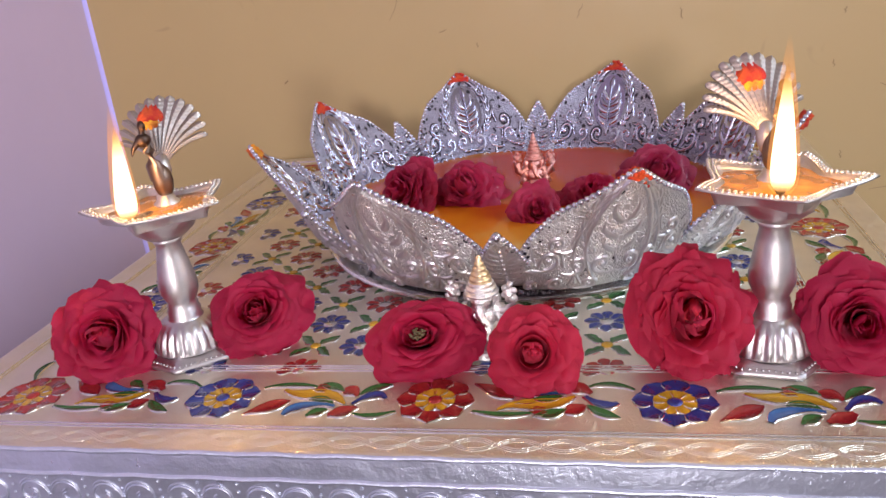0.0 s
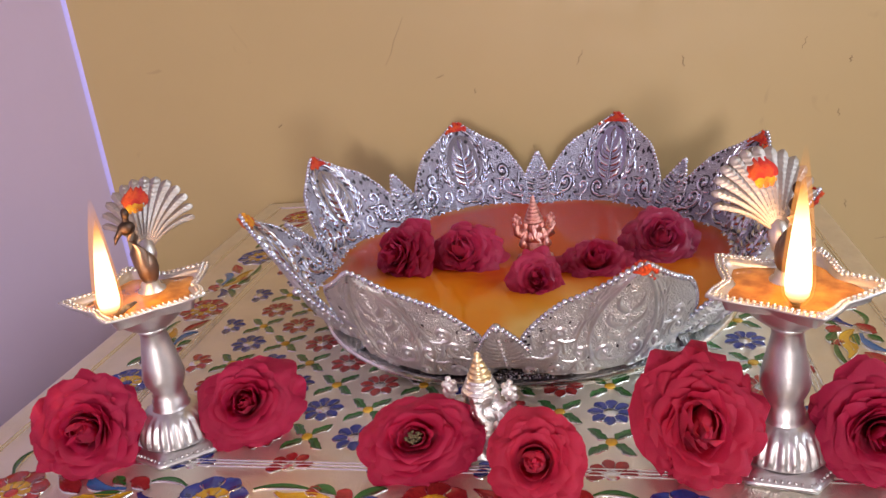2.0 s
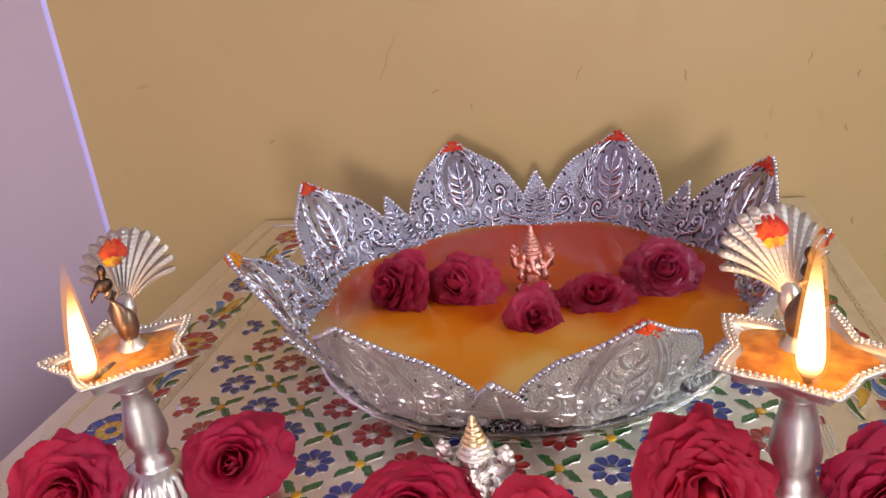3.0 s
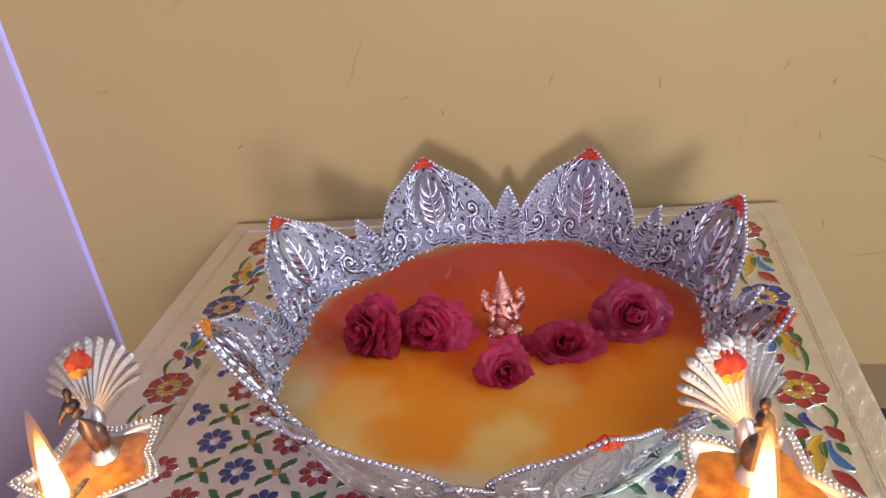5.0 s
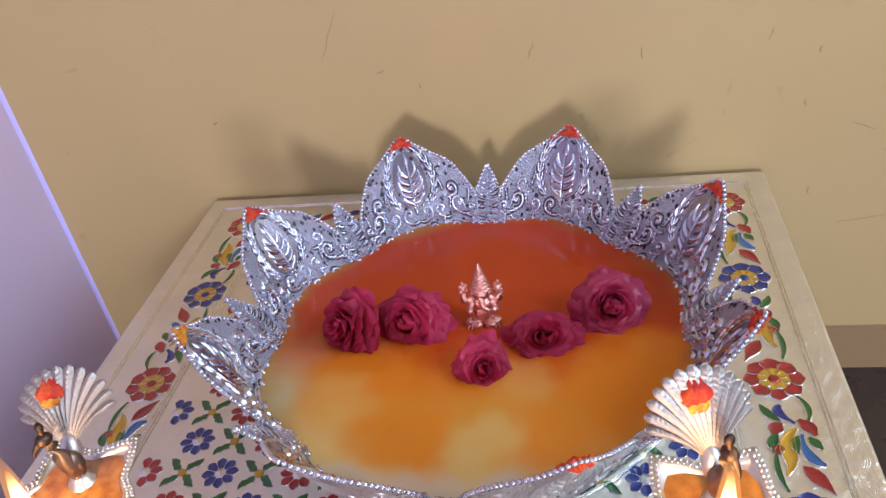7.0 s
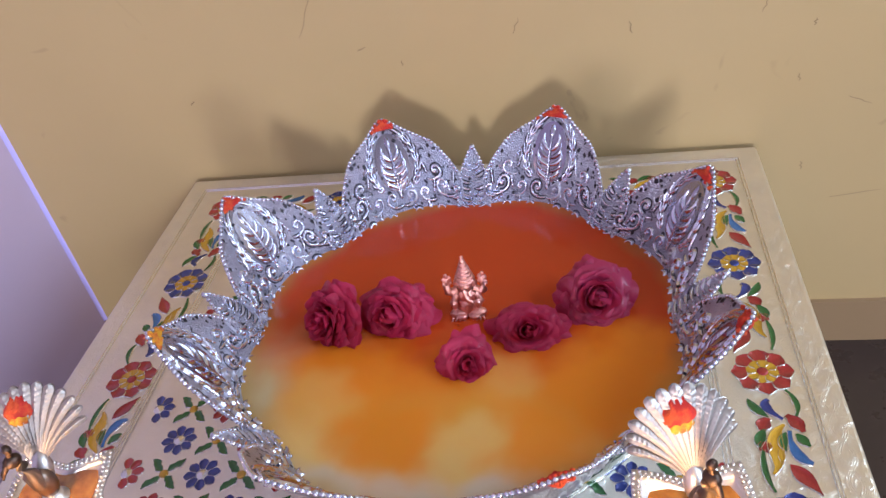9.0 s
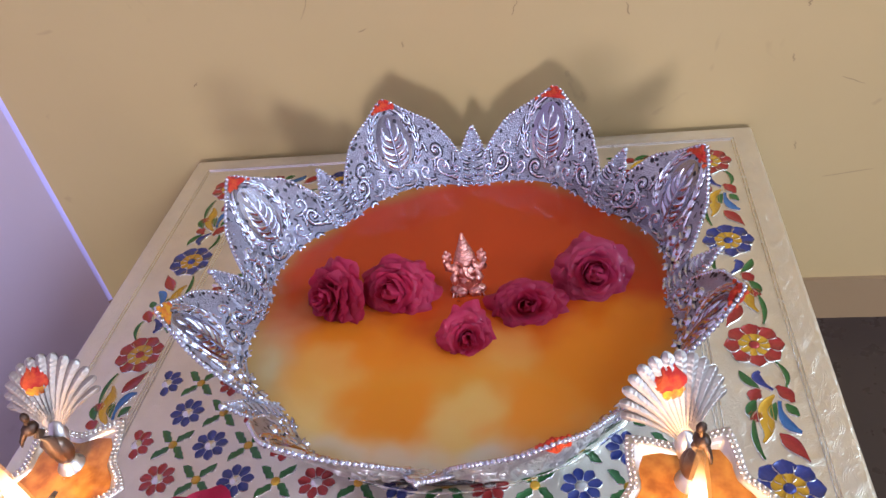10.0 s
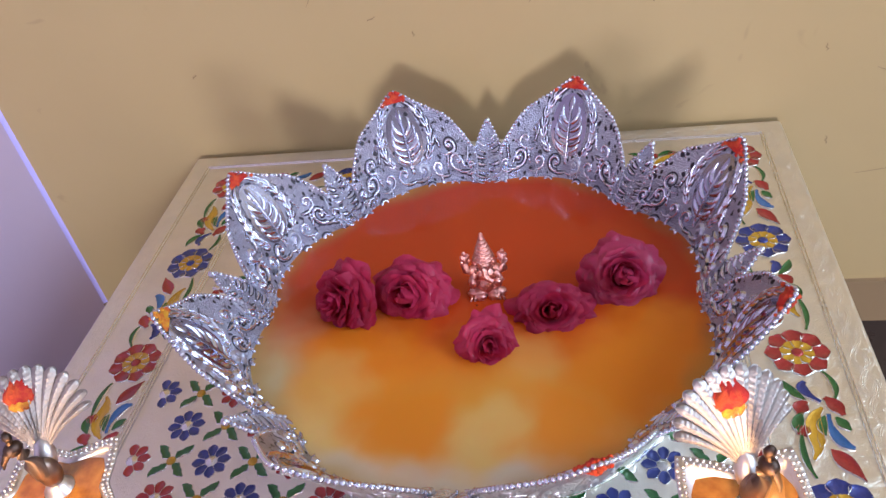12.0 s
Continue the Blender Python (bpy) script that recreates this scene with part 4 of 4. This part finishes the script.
def rose(at, radius, mat_, seed, label, group, squash=1.0, heart="petal", core="petal", ruffle=0.06):
    r = random.Random(seed)
    ob = thing("rose", label, "flower", group, at=at @ Matrix.Diagonal((radius * 0.95, radius * squash * 0.95, radius * 0.95, 1)))
    hearts = {"tight": [(3, 1.9, .11, .60, -.14), (3, 1.6, .18, .61, -.10), (4, 1.35, .25, .60, -.05), (4, 1.2, .32, .57, .05)],
              "bud": [(3, 2.2, .19, .74, -.36), (3, 1.7, .26, .64, -.20), (4, 1.4, .32, .56, -.02), (5, 1.15, .37, .52, .16)],
              "open": [(4, 1.2, .16, .46, .02), (4, 1.15, .24, .50, .06), (5, 1.0, .33, .50, .10)],
              "petal": [(3, 1.9, .07, .58, -.04), (3, 1.7, .13, .59, -.02), (4, 1.45, .20, .58, .03), (5, 1.2, .29, .56, .10)]}
    spec = hearts[heart] + [(5, 1.05, .39, .52, .19), (6, .95, .47, .47, .24), (6, .92, .55, .40, .26), (6, .86, .62, .33, .26), (6, .82, .69, .25, .30), (6, .78, .75, .16, .32), (7, .70, .81, .05, .30), (7, .64, .85, -.06, .22)]
    for lvl, (n, dphi, rend, hend, curl) in enumerate(spec):
        off = r.uniform(0, 6.28)
        for k in range(n):
            phi = off + 2 * math.pi * k / n + r.uniform(-.22, .22)
            rows = rose_petal(r, phi, dphi * r.uniform(.88, 1.12), rend * r.uniform(.90, 1.10), hend + r.uniform(-.05, .05), curl * r.uniform(.6, 1.4), r.uniform(.01, .05) * (1 + .2 * lvl) * .7, r.uniform(-.01, .16), ruffle)
            b = Build()
            b.grid(rows)
            part("petal", b.done("petal", mat_), ob)
    c = Build()
    c.lathe([(0.0, -0.36), (0.12, -0.33), (0.17, -0.25), (0.14, -0.16), (0.0, -0.12)], 12)
    for k in range(5):
        a = 2 * math.pi * k / 5
        c.grid([[(math.cos(a + d) * q, math.sin(a + d) * q, -0.30 + z) for d in (-wd, 0, wd)] for q, z, wd in ((.10, 0, .5), (.25, .02, .35), (.42, .0, .2), (.56, -.05, .02))])
    part("calyx", c.done("calyx", LEAF), ob, None, "green calyx")
    if core == "stamens":
        s = Build()
        for k in range(40):
            a, q = r.uniform(0, 6.28), 0.13 * math.sqrt(r.random())
            s.ball((q * math.cos(a), q * math.sin(a), 0.42 + r.uniform(-.03, .05)), 0.028, 0, 6, 4)
        part("stamens", s.done("stamens", STAMEN), ob, None, "dry brown stamens")
    return ob


def facing(x, y, z, elev, turn=0.0, roll=0.0):
    """A rose at x, y, z whose face looks towards -y, raised by elev degrees and turned by turn."""
    return pose(x, y, z) @ pose(0, 0, 0, 0, 0, turn) @ pose(0, 0, 0, 90 - elev, 0, 0) @ pose(0, 0, 0, 0, 0, roll)


FRONT = "red roses laid along the front of the table"
rose(facing(-0.153, -0.394, 0.0205, 24, 26), 0.0236, ROSE, 11, "full red rose with bright inner petals beside the lamp", FRONT, 1.0, "bud", ruffle=0.13)
rose(facing(-0.089, -0.368, 0.0180, 34, 20, 20), 0.0246, ROSE, 12, "full red rose with a tight round heart beside the lamp", FRONT, 0.84, "tight", ruffle=0.05)
rose(facing(-0.0045, -0.391, 0.0158, 40, 8, 12), 0.0264, ROSE, 13, "open red rose with dry stamens before the silver figurine", FRONT, 0.70, "open", "stamens", 0.05)
rose(facing(0.0445, -0.402, 0.0152, 32, 2), 0.0196, PINKROSE, 14, "pinkish red rose with a pointed bud heart", FRONT, 1.0, "bud", ruffle=0.05)
rose(facing(0.107, -0.386, 0.0228, 24, -4, 90), 0.0284, PINKROSE, 15, "large loose bright red rose beside the lamp", FRONT, 0.84, "bud", ruffle=0.20)
rose(facing(0.170, -0.386, 0.0200, 20, -8), 0.0232, ROSE, 16, "dark red rose lying on its side near the table edge", FRONT, 1.0, "petal", ruffle=0.09)
FLOAT = "wet roses floating in the bowl"
rose(facing(-0.052, -0.2060, LEVEL + 0.010, 26, -38, 30), 0.0238, WETROSE, 21, "wet crimson rose tipped sideways in turmeric water", FLOAT, 0.92, "petal", ruffle=0.15)
rose(facing(-0.013, -0.2010, LEVEL + 0.008, 40, -8), 0.0234, WETROSE, 22, "wet crimson rose with ruffled petals in turmeric water", FLOAT, 0.90, "bud", ruffle=0.14)
rose(facing(0.034, -0.2390, LEVEL + 0.005, 30, 14), 0.0152, WETROSE, 23, "small wet crimson rose half sunk in turmeric water", FLOAT, 1.15, "tight", ruffle=0.14)
rose(facing(0.067, -0.2140, LEVEL + 0.004, 48, 4), 0.0222, WETROSE, 24, "wet dark crimson rose with an open heart in turmeric water", FLOAT, 0.78, "tight", ruffle=0.08)
rose(facing(0.106, -0.1930, LEVEL + 0.010, 40, 6), 0.0218, DRENCHED, 25, "large drenched pink-crimson rose in turmeric water", FLOAT, 1.0, "bud", ruffle=0.12)


# ---- oil lamps ----
def star_r(t, n=5, deep=0.68):
    """Radius of a pointed star with hollow sides, 1 at the points."""
    a = ((t * n / (2 * math.pi)) % 1.0)
    a = abs(a - 0.0) if a < 0.5 else 1 - a
    x = a * 2
    return deep + (1 - deep) * (1 - x) ** 1.6


def oil_lamp(x, y, turn, spout, fan_turn, bird_turn, label, flame, lean):
    lamp = thing("oil_lamp", label, "oil lamp", "pair of peacock oil lamps", at=pose(x, y, 0.0005))
    b = Build()
    hexa = lambda t, z: (math.cos(math.pi / 6) / math.cos(((t + math.pi / 6) % (math.pi / 3)) - math.pi / 6) - 1)
    b.lathe([(0.0, 0.0), (0.0243, 0.0), (0.0245, 0.0014), (0.0235, 0.0024), (0.0222, 0.0028), (0.0212, 0.0038), (0.0185, 0.0048), (0.0165, 0.0052)], 48, 0, ripple=hexa)
    b.lathe([(0.0172, 0.0050), (0.0172, 0.0060), (0.0170, 0.0066), (0.0166, 0.0090), (0.0156, 0.0125), (0.0144, 0.0148), (0.0136, 0.0165), (0.0100, 0.0190), (0.0, 0.0192)], 120, 0, ripple=lambda t, z: (0.075 * min(1.0, max(0.0, 0.9 + 1.6 * math.cos(24 * t))) - 0.03) * (1 if 0.0060 < z < 0.0150 else 0.1))
    for k in range(54):
        t = 2 * math.pi * k / 54
        q = 0.0228 * (1 + hexa(t, 0))
        b.ball((q * math.cos(t), q * math.sin(t), 0.0027), 0.0007, 0, 6, 4)
    part("base", b.done("base", LAMPM), lamp, pose(0, 0, 0, 0, 0, turn))
    s = Build().lathe([(0.0088, 0.0188), (0.0078, 0.0205), (0.0080, 0.0230), (0.0072, 0.0240), (0.0073, 0.0258), (0.0066, 0.0272), (0.0074, 0.0288), (0.0090, 0.0325), (0.0093, 0.0355), (0.0084, 0.0415), (0.0067, 0.0500), (0.0056, 0.0560), (0.0062, 0.0572), (0.0068, 0.0583), (0.0062, 0.0596), (0.0, 0.0600)], 32)
    part("stem", s.done("stem", LAMPM), lamp)
    n = 120
    d = Build()
    rows = []
    for f, z, st in ((0.16, 0.0590, 0), (0.34, 0.0603, 0.0), (0.50, 0.0640, 0.0), (0.60, 0.0690, 0.15), (0.70, 0.0728, 0.6), (1.0, 0.0746, 1), (1.0, 0.0756, 1), (0.86, 0.0748, 1), (0.80, 0.0735, 1), (0.76, 0.0700, 1)):
        row = []
        for k in range(n):
            t = 2 * math.pi * k / n
            sr = star_r(t)
            r = 0.0345 * f * (st * sr + (1 - st) * 0.80)
            lift = 0.0022 * (sr - 0.68) / 0.32 if f >= 0.86 else 0
            row.append((r * math.cos(t), r * math.sin(t), z + lift))
        rows.append(row)
    d.grid(rows, 0, True)
    dish = part("dish", d.done("dish", LAMPM), lamp, pose(0, 0, 0, 0, 0, spout))
    bd = Build()
    for row_f, gap in ((0.965, 0.0022), (0.885, 0.0022)):
        last = None
        for k in range(1400):
            t = 2 * math.pi * k / 1400
            sr = star_r(t)
            p = Vector((0.0345 * row_f * sr * math.cos(t), 0.0345 * row_f * sr * math.sin(t), 0.0754 + 0.0022 * (sr - 0.68) / 0.32))
            if last is None or (p - last).length > gap:
                bd.ball(p, 0.00085, 0, 6, 4)
                last = p
    part("beading", bd.done("beading", RIDGE), dish)
    o = Build()
    o.grid([[(0.0345 * f * star_r(t) * math.cos(t), 0.0345 * f * star_r(t) * math.sin(t), 0.0737) for t in (2 * math.pi * k / 60 for k in range(60))] for f in (0.01, 0.4, 0.80)], 0, True)
    part("oil", o.done("oil", OIL), lamp, pose(0, 0, 0, 0, 0, spout), "amber lamp oil")
    # bird on a knob in the middle of the dish, fan of feathers behind it
    p = Build()
    p.lathe([(0.0062, 0.0715), (0.0060, 0.0742), (0.0044, 0.0752), (0.0040, 0.0775), (0.0, 0.0780)], 20)
    p.ball((0, 0.0005, 0.0840), (0.0042, 0.0048, 0.0080), 1, 14, 8)
    p.tube([(0, -0.0008, 0.086), (0, -0.0024, 0.0930), (0, -0.0028, 0.0990), (0, -0.0036, 0.1030)], [0.0042, 0.0033, 0.0027, 0.0027], 1, 10)
    p.ball((0, -0.0044, 0.1042), (0.0031, 0.0038, 0.0032), 2, 10, 6)
    p.tube([(0, -0.0070, 0.1038), (0, -0.0098, 0.1010), (0, -0.0108, 0.0985)], [0.0016, 0.0011, 0.0003], 2, 8)
    p.tube([(0, -0.0042, 0.1068), (0, -0.0038, 0.1090)], [0.0014, 0.0014], 2, 6)
    p.ball((0, -0.0037, 0.1104), (0.0022, 0.0018, 0.0026), 2, 8, 5)
    part("peacock_figure", p.done("peacock_figure", [LAMPM, WARM, BRONZE]), lamp, pose(0, 0.007, 0) @ pose(0, 0, 0, 0, 0, bird_turn), "sooty bronze bird figure")
    fan_ob = part("tail_fan", Build().lathe([(0.0, -0.004), (0.0035, -0.002), (0.0042, 0.003), (0.0030, 0.008), (0.0, 0.010)], 14).done("tail_fan", LAMPM), lamp, pose(-0.0015, 0.0115, 0) @ pose(0, 0, 0, 0, 0, fan_turn) @ pose(0, 0, 0.0862, -24, 0, 0), "ribbed silver feather fan")
    NF, SPREAD = 13, 96
    for k in range(NF):
        fan = Build()
        a0 = radians(-SPREAD / 2 + SPREAD * k / (NF - 1))
        half = radians(SPREAD / (NF - 1) / 2 * 1.06)
        L = 0.0385 - 0.0110 * (abs(k - (NF - 1) / 2) / 6) ** 2
        rows, back = [], []
        for j in range(49):
            f = j / 48
            q0 = 0.004 + (L - 0.004) * f
            bend = 0.48 + 0.52 * f ** 0.9
            w = half * bend * (1.0 if f < 0.90 else math.sqrt(max(0.0, 1 - ((f - 0.90) / 0.102) ** 2)))
            row, rw = [], []
            for q in range(9):
                c = -1 + q / 4
                a = a0 * bend + w * c
                barb = 0.00036 * math.cos(2 * math.pi * (f * 16 - 0.45 * abs(c))) * (1 - 0.5 * c * c) * (0.12 < f < 0.95)
                shaft = 0.0006 * (abs(c) < 0.2)
                bulge = 0.0008 * (1 - c * c) * (0.3 + 0.7 * f) + barb * f ** 0.5 + shaft
                row.append((q0 * math.sin(a), -bulge - 0.0005 + 0.006 * f * f, q0 * math.cos(a)))
                rw.append((q0 * math.sin(a), 0.0006 + 0.006 * f * f, q0 * math.cos(a)))
            rows.append(row)
            back.append(rw[::-1])
        fan.grid(rows)
        fan.grid(back)
        part("feather", fan.done("feather", FANM), fan_ob)
    r = random.Random(int(abs(x) * 1000))
    side = 0.004 if x < 0 else 0.001
    for low, tall, wide, m_, say, front in ((0.0215, 0.0050, 0.0052, TURMERIC, "orange turmeric smear", 0.0024), (0.0235, 0.0085, 0.0066, KUMKUM, "red kumkum powder smear", 0.0032)):
        km = Build()
        rows = []
        for j in range(9):
            f = j / 8
            hh = low + tall * f
            row = []
            for q in range(13):
                c = -1 + q / 6
                ww = wide * (0.55 + 0.45 * math.sin(math.pi * min(1, f * 1.15))) * (1 + 0.22 * noise.noise(Vector((f * 4, c * 0.6, x * 60))))
                up = 0.0030 * abs(math.sin(5.2 * c + 1.0)) * f
                fade = max(0.0, 1 - c * c) ** 0.5 * math.sin(math.pi * (0.08 + 0.84 * f))
                row.append((ww * c - side, 0.006 * ((hh + up) / 0.037) ** 2 - front * fade - 0.0004, hh + up))
            rows.append(row)
        km.grid(rows)
        part("powder_mark", km.done("powder_mark", m_), fan_ob, None, say)
    # wick and flame near the spout
    fx, fy = flame[0] - x, flame[1] - y
    w = Build().tube([(fx * 0.3, fy * 0.3, 0.0730), (fx * 0.75, fy * 0.75, 0.0745), (fx, fy, 0.0775), (fx + .0005, fy - .0005, 0.0800)], [0.0015, 0.0017, 0.0016, 0.0008], 0, 8)
    part("wick", w.done("wick", WICK), lamp, None, "charred cotton wick")
    fl = Build()
    H = flame[2]
    prof = [(0.0, 0.0), (0.55, 0.02), (0.88, 0.07), (1.0, 0.15), (0.96, 0.26), (0.82, 0.42), (0.62, 0.60), (0.40, 0.77), (0.20, 0.90), (0.03, 1.0)]
    rows = []
    for rr, f in prof:
        rows.append([(lean[0] * f ** 1.3 + 0.0044 * rr * math.cos(t), lean[1] * f + 0.0044 * rr * math.sin(t), H * f) for t in (2 * math.pi * k / 20 for k in range(20))])
    fl.grid(rows, 0, True)
    fo = part("flame", fl.done("flame", FLAME), lamp, pose(fx, fy, 0.0755), "bright yellow-white flame")
    fo.visible_shadow = False
    # larger shell added round the flame to imitate its soft glow
    ml = Build()
    ml.grid([[(lean[0] * f ** 1.3 + 0.0044 * (rr * 1.22 + 0.05) * math.cos(t), lean[1] * f + 0.0044 * (rr * 1.22 + 0.05) * math.sin(t), (H * 1.22) * f - 0.001) for t in (2 * math.pi * k / 20 for k in range(20))] for rr, f in prof], 0, True)
    fm = part("mantle", ml.done("mantle", MANTLE), fo, None, "faint orange outer flame and glow, drawn as an added shell")
    fm.visible_shadow = False
    flame_light((flame[0] + lean[0] * .5, flame[1], 0.076 + H * 0.5), 0.15)
    return lamp


oil_lamp(-0.1245, -0.3720, 8, -84, 14, -34, "silver oil lamp with peacock and feather fan, burning, between roses", (-0.126, -0.394, 0.042), (0.004, 0.0))
oil_lamp(0.1390, -0.3760, 20, -84, 18, 26, "silver oil lamp with peacock and feather fan, burning, near the bowl", (0.1375, -0.393, 0.047), (0.0, 0.0))


# ---- figurines ----
def figurine(at, label, mats, s=1.0, slim=1.0, foot=0.0):
    """A small seated figure with a tall tiered crown and raised arms on a plinth, as a plain shape."""
    b = Build()
    b.lathe([(0.0, 0.0), (0.0128, 0.0), (0.0130, 0.0012), (0.0118, 0.0020), (0.0122, 0.0034), (0.0112, 0.0042), (0.0, 0.0044)], 28, 0, sy=0.8)
    if foot:
        b.lathe([(0.0, -foot), (0.0126, -foot), (0.0118, 0.0012), (0.0, 0.0014)], 24, 0, sy=0.8)
    b.ball((0, 0.0005, 0.0110), (0.0090, 0.0070, 0.0085), 0, 18, 10)
    for sx in (-1, 1):
        b.ball((sx * 0.0066, -0.0035, 0.0068), (0.0076, 0.0044, 0.0034), 0, 12, 6)
        b.ball((sx * 0.0050, -0.0066, 0.0060), (0.0048, 0.0030, 0.0026), 0, 10, 6)
        b.tube([(sx * 0.0050, 0, 0.0235), (sx * 0.0100, 0.0005, 0.0205), (sx * 0.0134, -0.0005, 0.0225), (sx * 0.0138, -0.0010, 0.0270), (sx * 0.0124, -0.0010, 0.0312), (sx * 0.0108, -0.0010, 0.0330)], [0.0034, 0.0031, 0.0029, 0.0029, 0.0028, 0.0012], 0, 10)
        for ox, oz, q in ((0, 0, .0026), (.0022, .0016, .0017), (-.0016, .0026, .0017), (.0006, .0044, .0015), (.0024, -.0018, .0015), (-.0022, -.0006, .0014)):
            b.ball((sx * (0.0128 + ox), -0.0016, 0.0302 + oz), (q, q * 0.8, q), 0, 8, 5)
        for j in range(4):
            b.tube([(sx * (0.0030 + 0.0026 * j), -0.0074, 0.0078 - 0.0004 * j), (sx * (0.0036 + 0.0028 * j), -0.0092, 0.0050), (sx * (0.0030 + 0.0026 * j), -0.0082, 0.0030)], [0.0006, 0.0007, 0.0005], 0, 6)
            b.ball((sx * (0.0068 + 0.0014 * j), -0.0014 * (j % 2), 0.0235 - 0.0009 * j), 0.0011, 0, 6, 4)
        b.tube([(sx * 0.0066, -0.0010, 0.0205), (sx * 0.0105, -0.0030, 0.0145), (sx * 0.0090, -0.0070, 0.0150)], [0.0030, 0.0026, 0.0022], 0, 8)
        b.ball((sx * 0.0086, -0.0080, 0.0165), (0.0026, 0.0020, 0.0034), 0, 8, 5)
        b.ball((sx * 0.0062, 0.0, 0.0270), (0.0026, 0.0014, 0.0042), 0, 10, 6)
    b.ball((0, 0, 0.0190), (0.0084, 0.0056, 0.0060), 0, 16, 8)
    b.ball((0, -0.0010, 0.0262), (0.0054, 0.0050, 0.0054), 0, 14, 8)
    b.tube([(0, -0.0052, 0.0255), (0.0004, -0.0070, 0.0220), (0.0020, -0.0076, 0.0185), (0.0044, -0.0074, 0.0172)], [0.0024, 0.0021, 0.0018, 0.0014], 0, 8)
    prof = []
    for k in range(7):
        r, z = 0.0078 - 0.00094 * k, 0.0292 + 0.0022 * k
        prof += [(r * 0.88, z), (r, z + 0.0006), (r, z + 0.0013), (r * 0.88, z + 0.0019)]
        if k == 2:
            b.lathe(prof, 20, 0)
            prof = prof[-1:]
    prof += [(0.0012, 0.0452), (0.0015, 0.0464), (0.0, 0.0478)]
    b.lathe(prof, 20, 1)
    for k in range(14):
        a = 2 * math.pi * k / 14
        b.ball((0.0118 * math.cos(a), 0.0095 * math.sin(a), 0.0028), 0.0011, 0, 6, 4)
    for k in range(9):
        a = math.pi * (1.1 + 0.8 * k / 8)
        b.ball((0.0058 * math.cos(a), 0.0048 * math.sin(a), 0.0205 - 0.002 * math.sin(math.pi * k / 8)), 0.0009, 0, 6, 4)
    return thing("figurine", label, "figurine", at=at @ Matrix.Diagonal((s * slim, s, s, 1)), data=b.done("figurine", mats))


figurine(pose(0.0205, -0.374, 0.0006, 0, 0, -6), "small silver seated figurine with gilded tall crown on table", [BRIGHT, GOLD], 0.98)
figurine(pose(0.0300, -0.1915, 0.0105, -7, 0, 4), "small seated silver figurine stained red standing in turmeric water", [ROSY, ROSY], 0.94, 0.86, 0.0050)
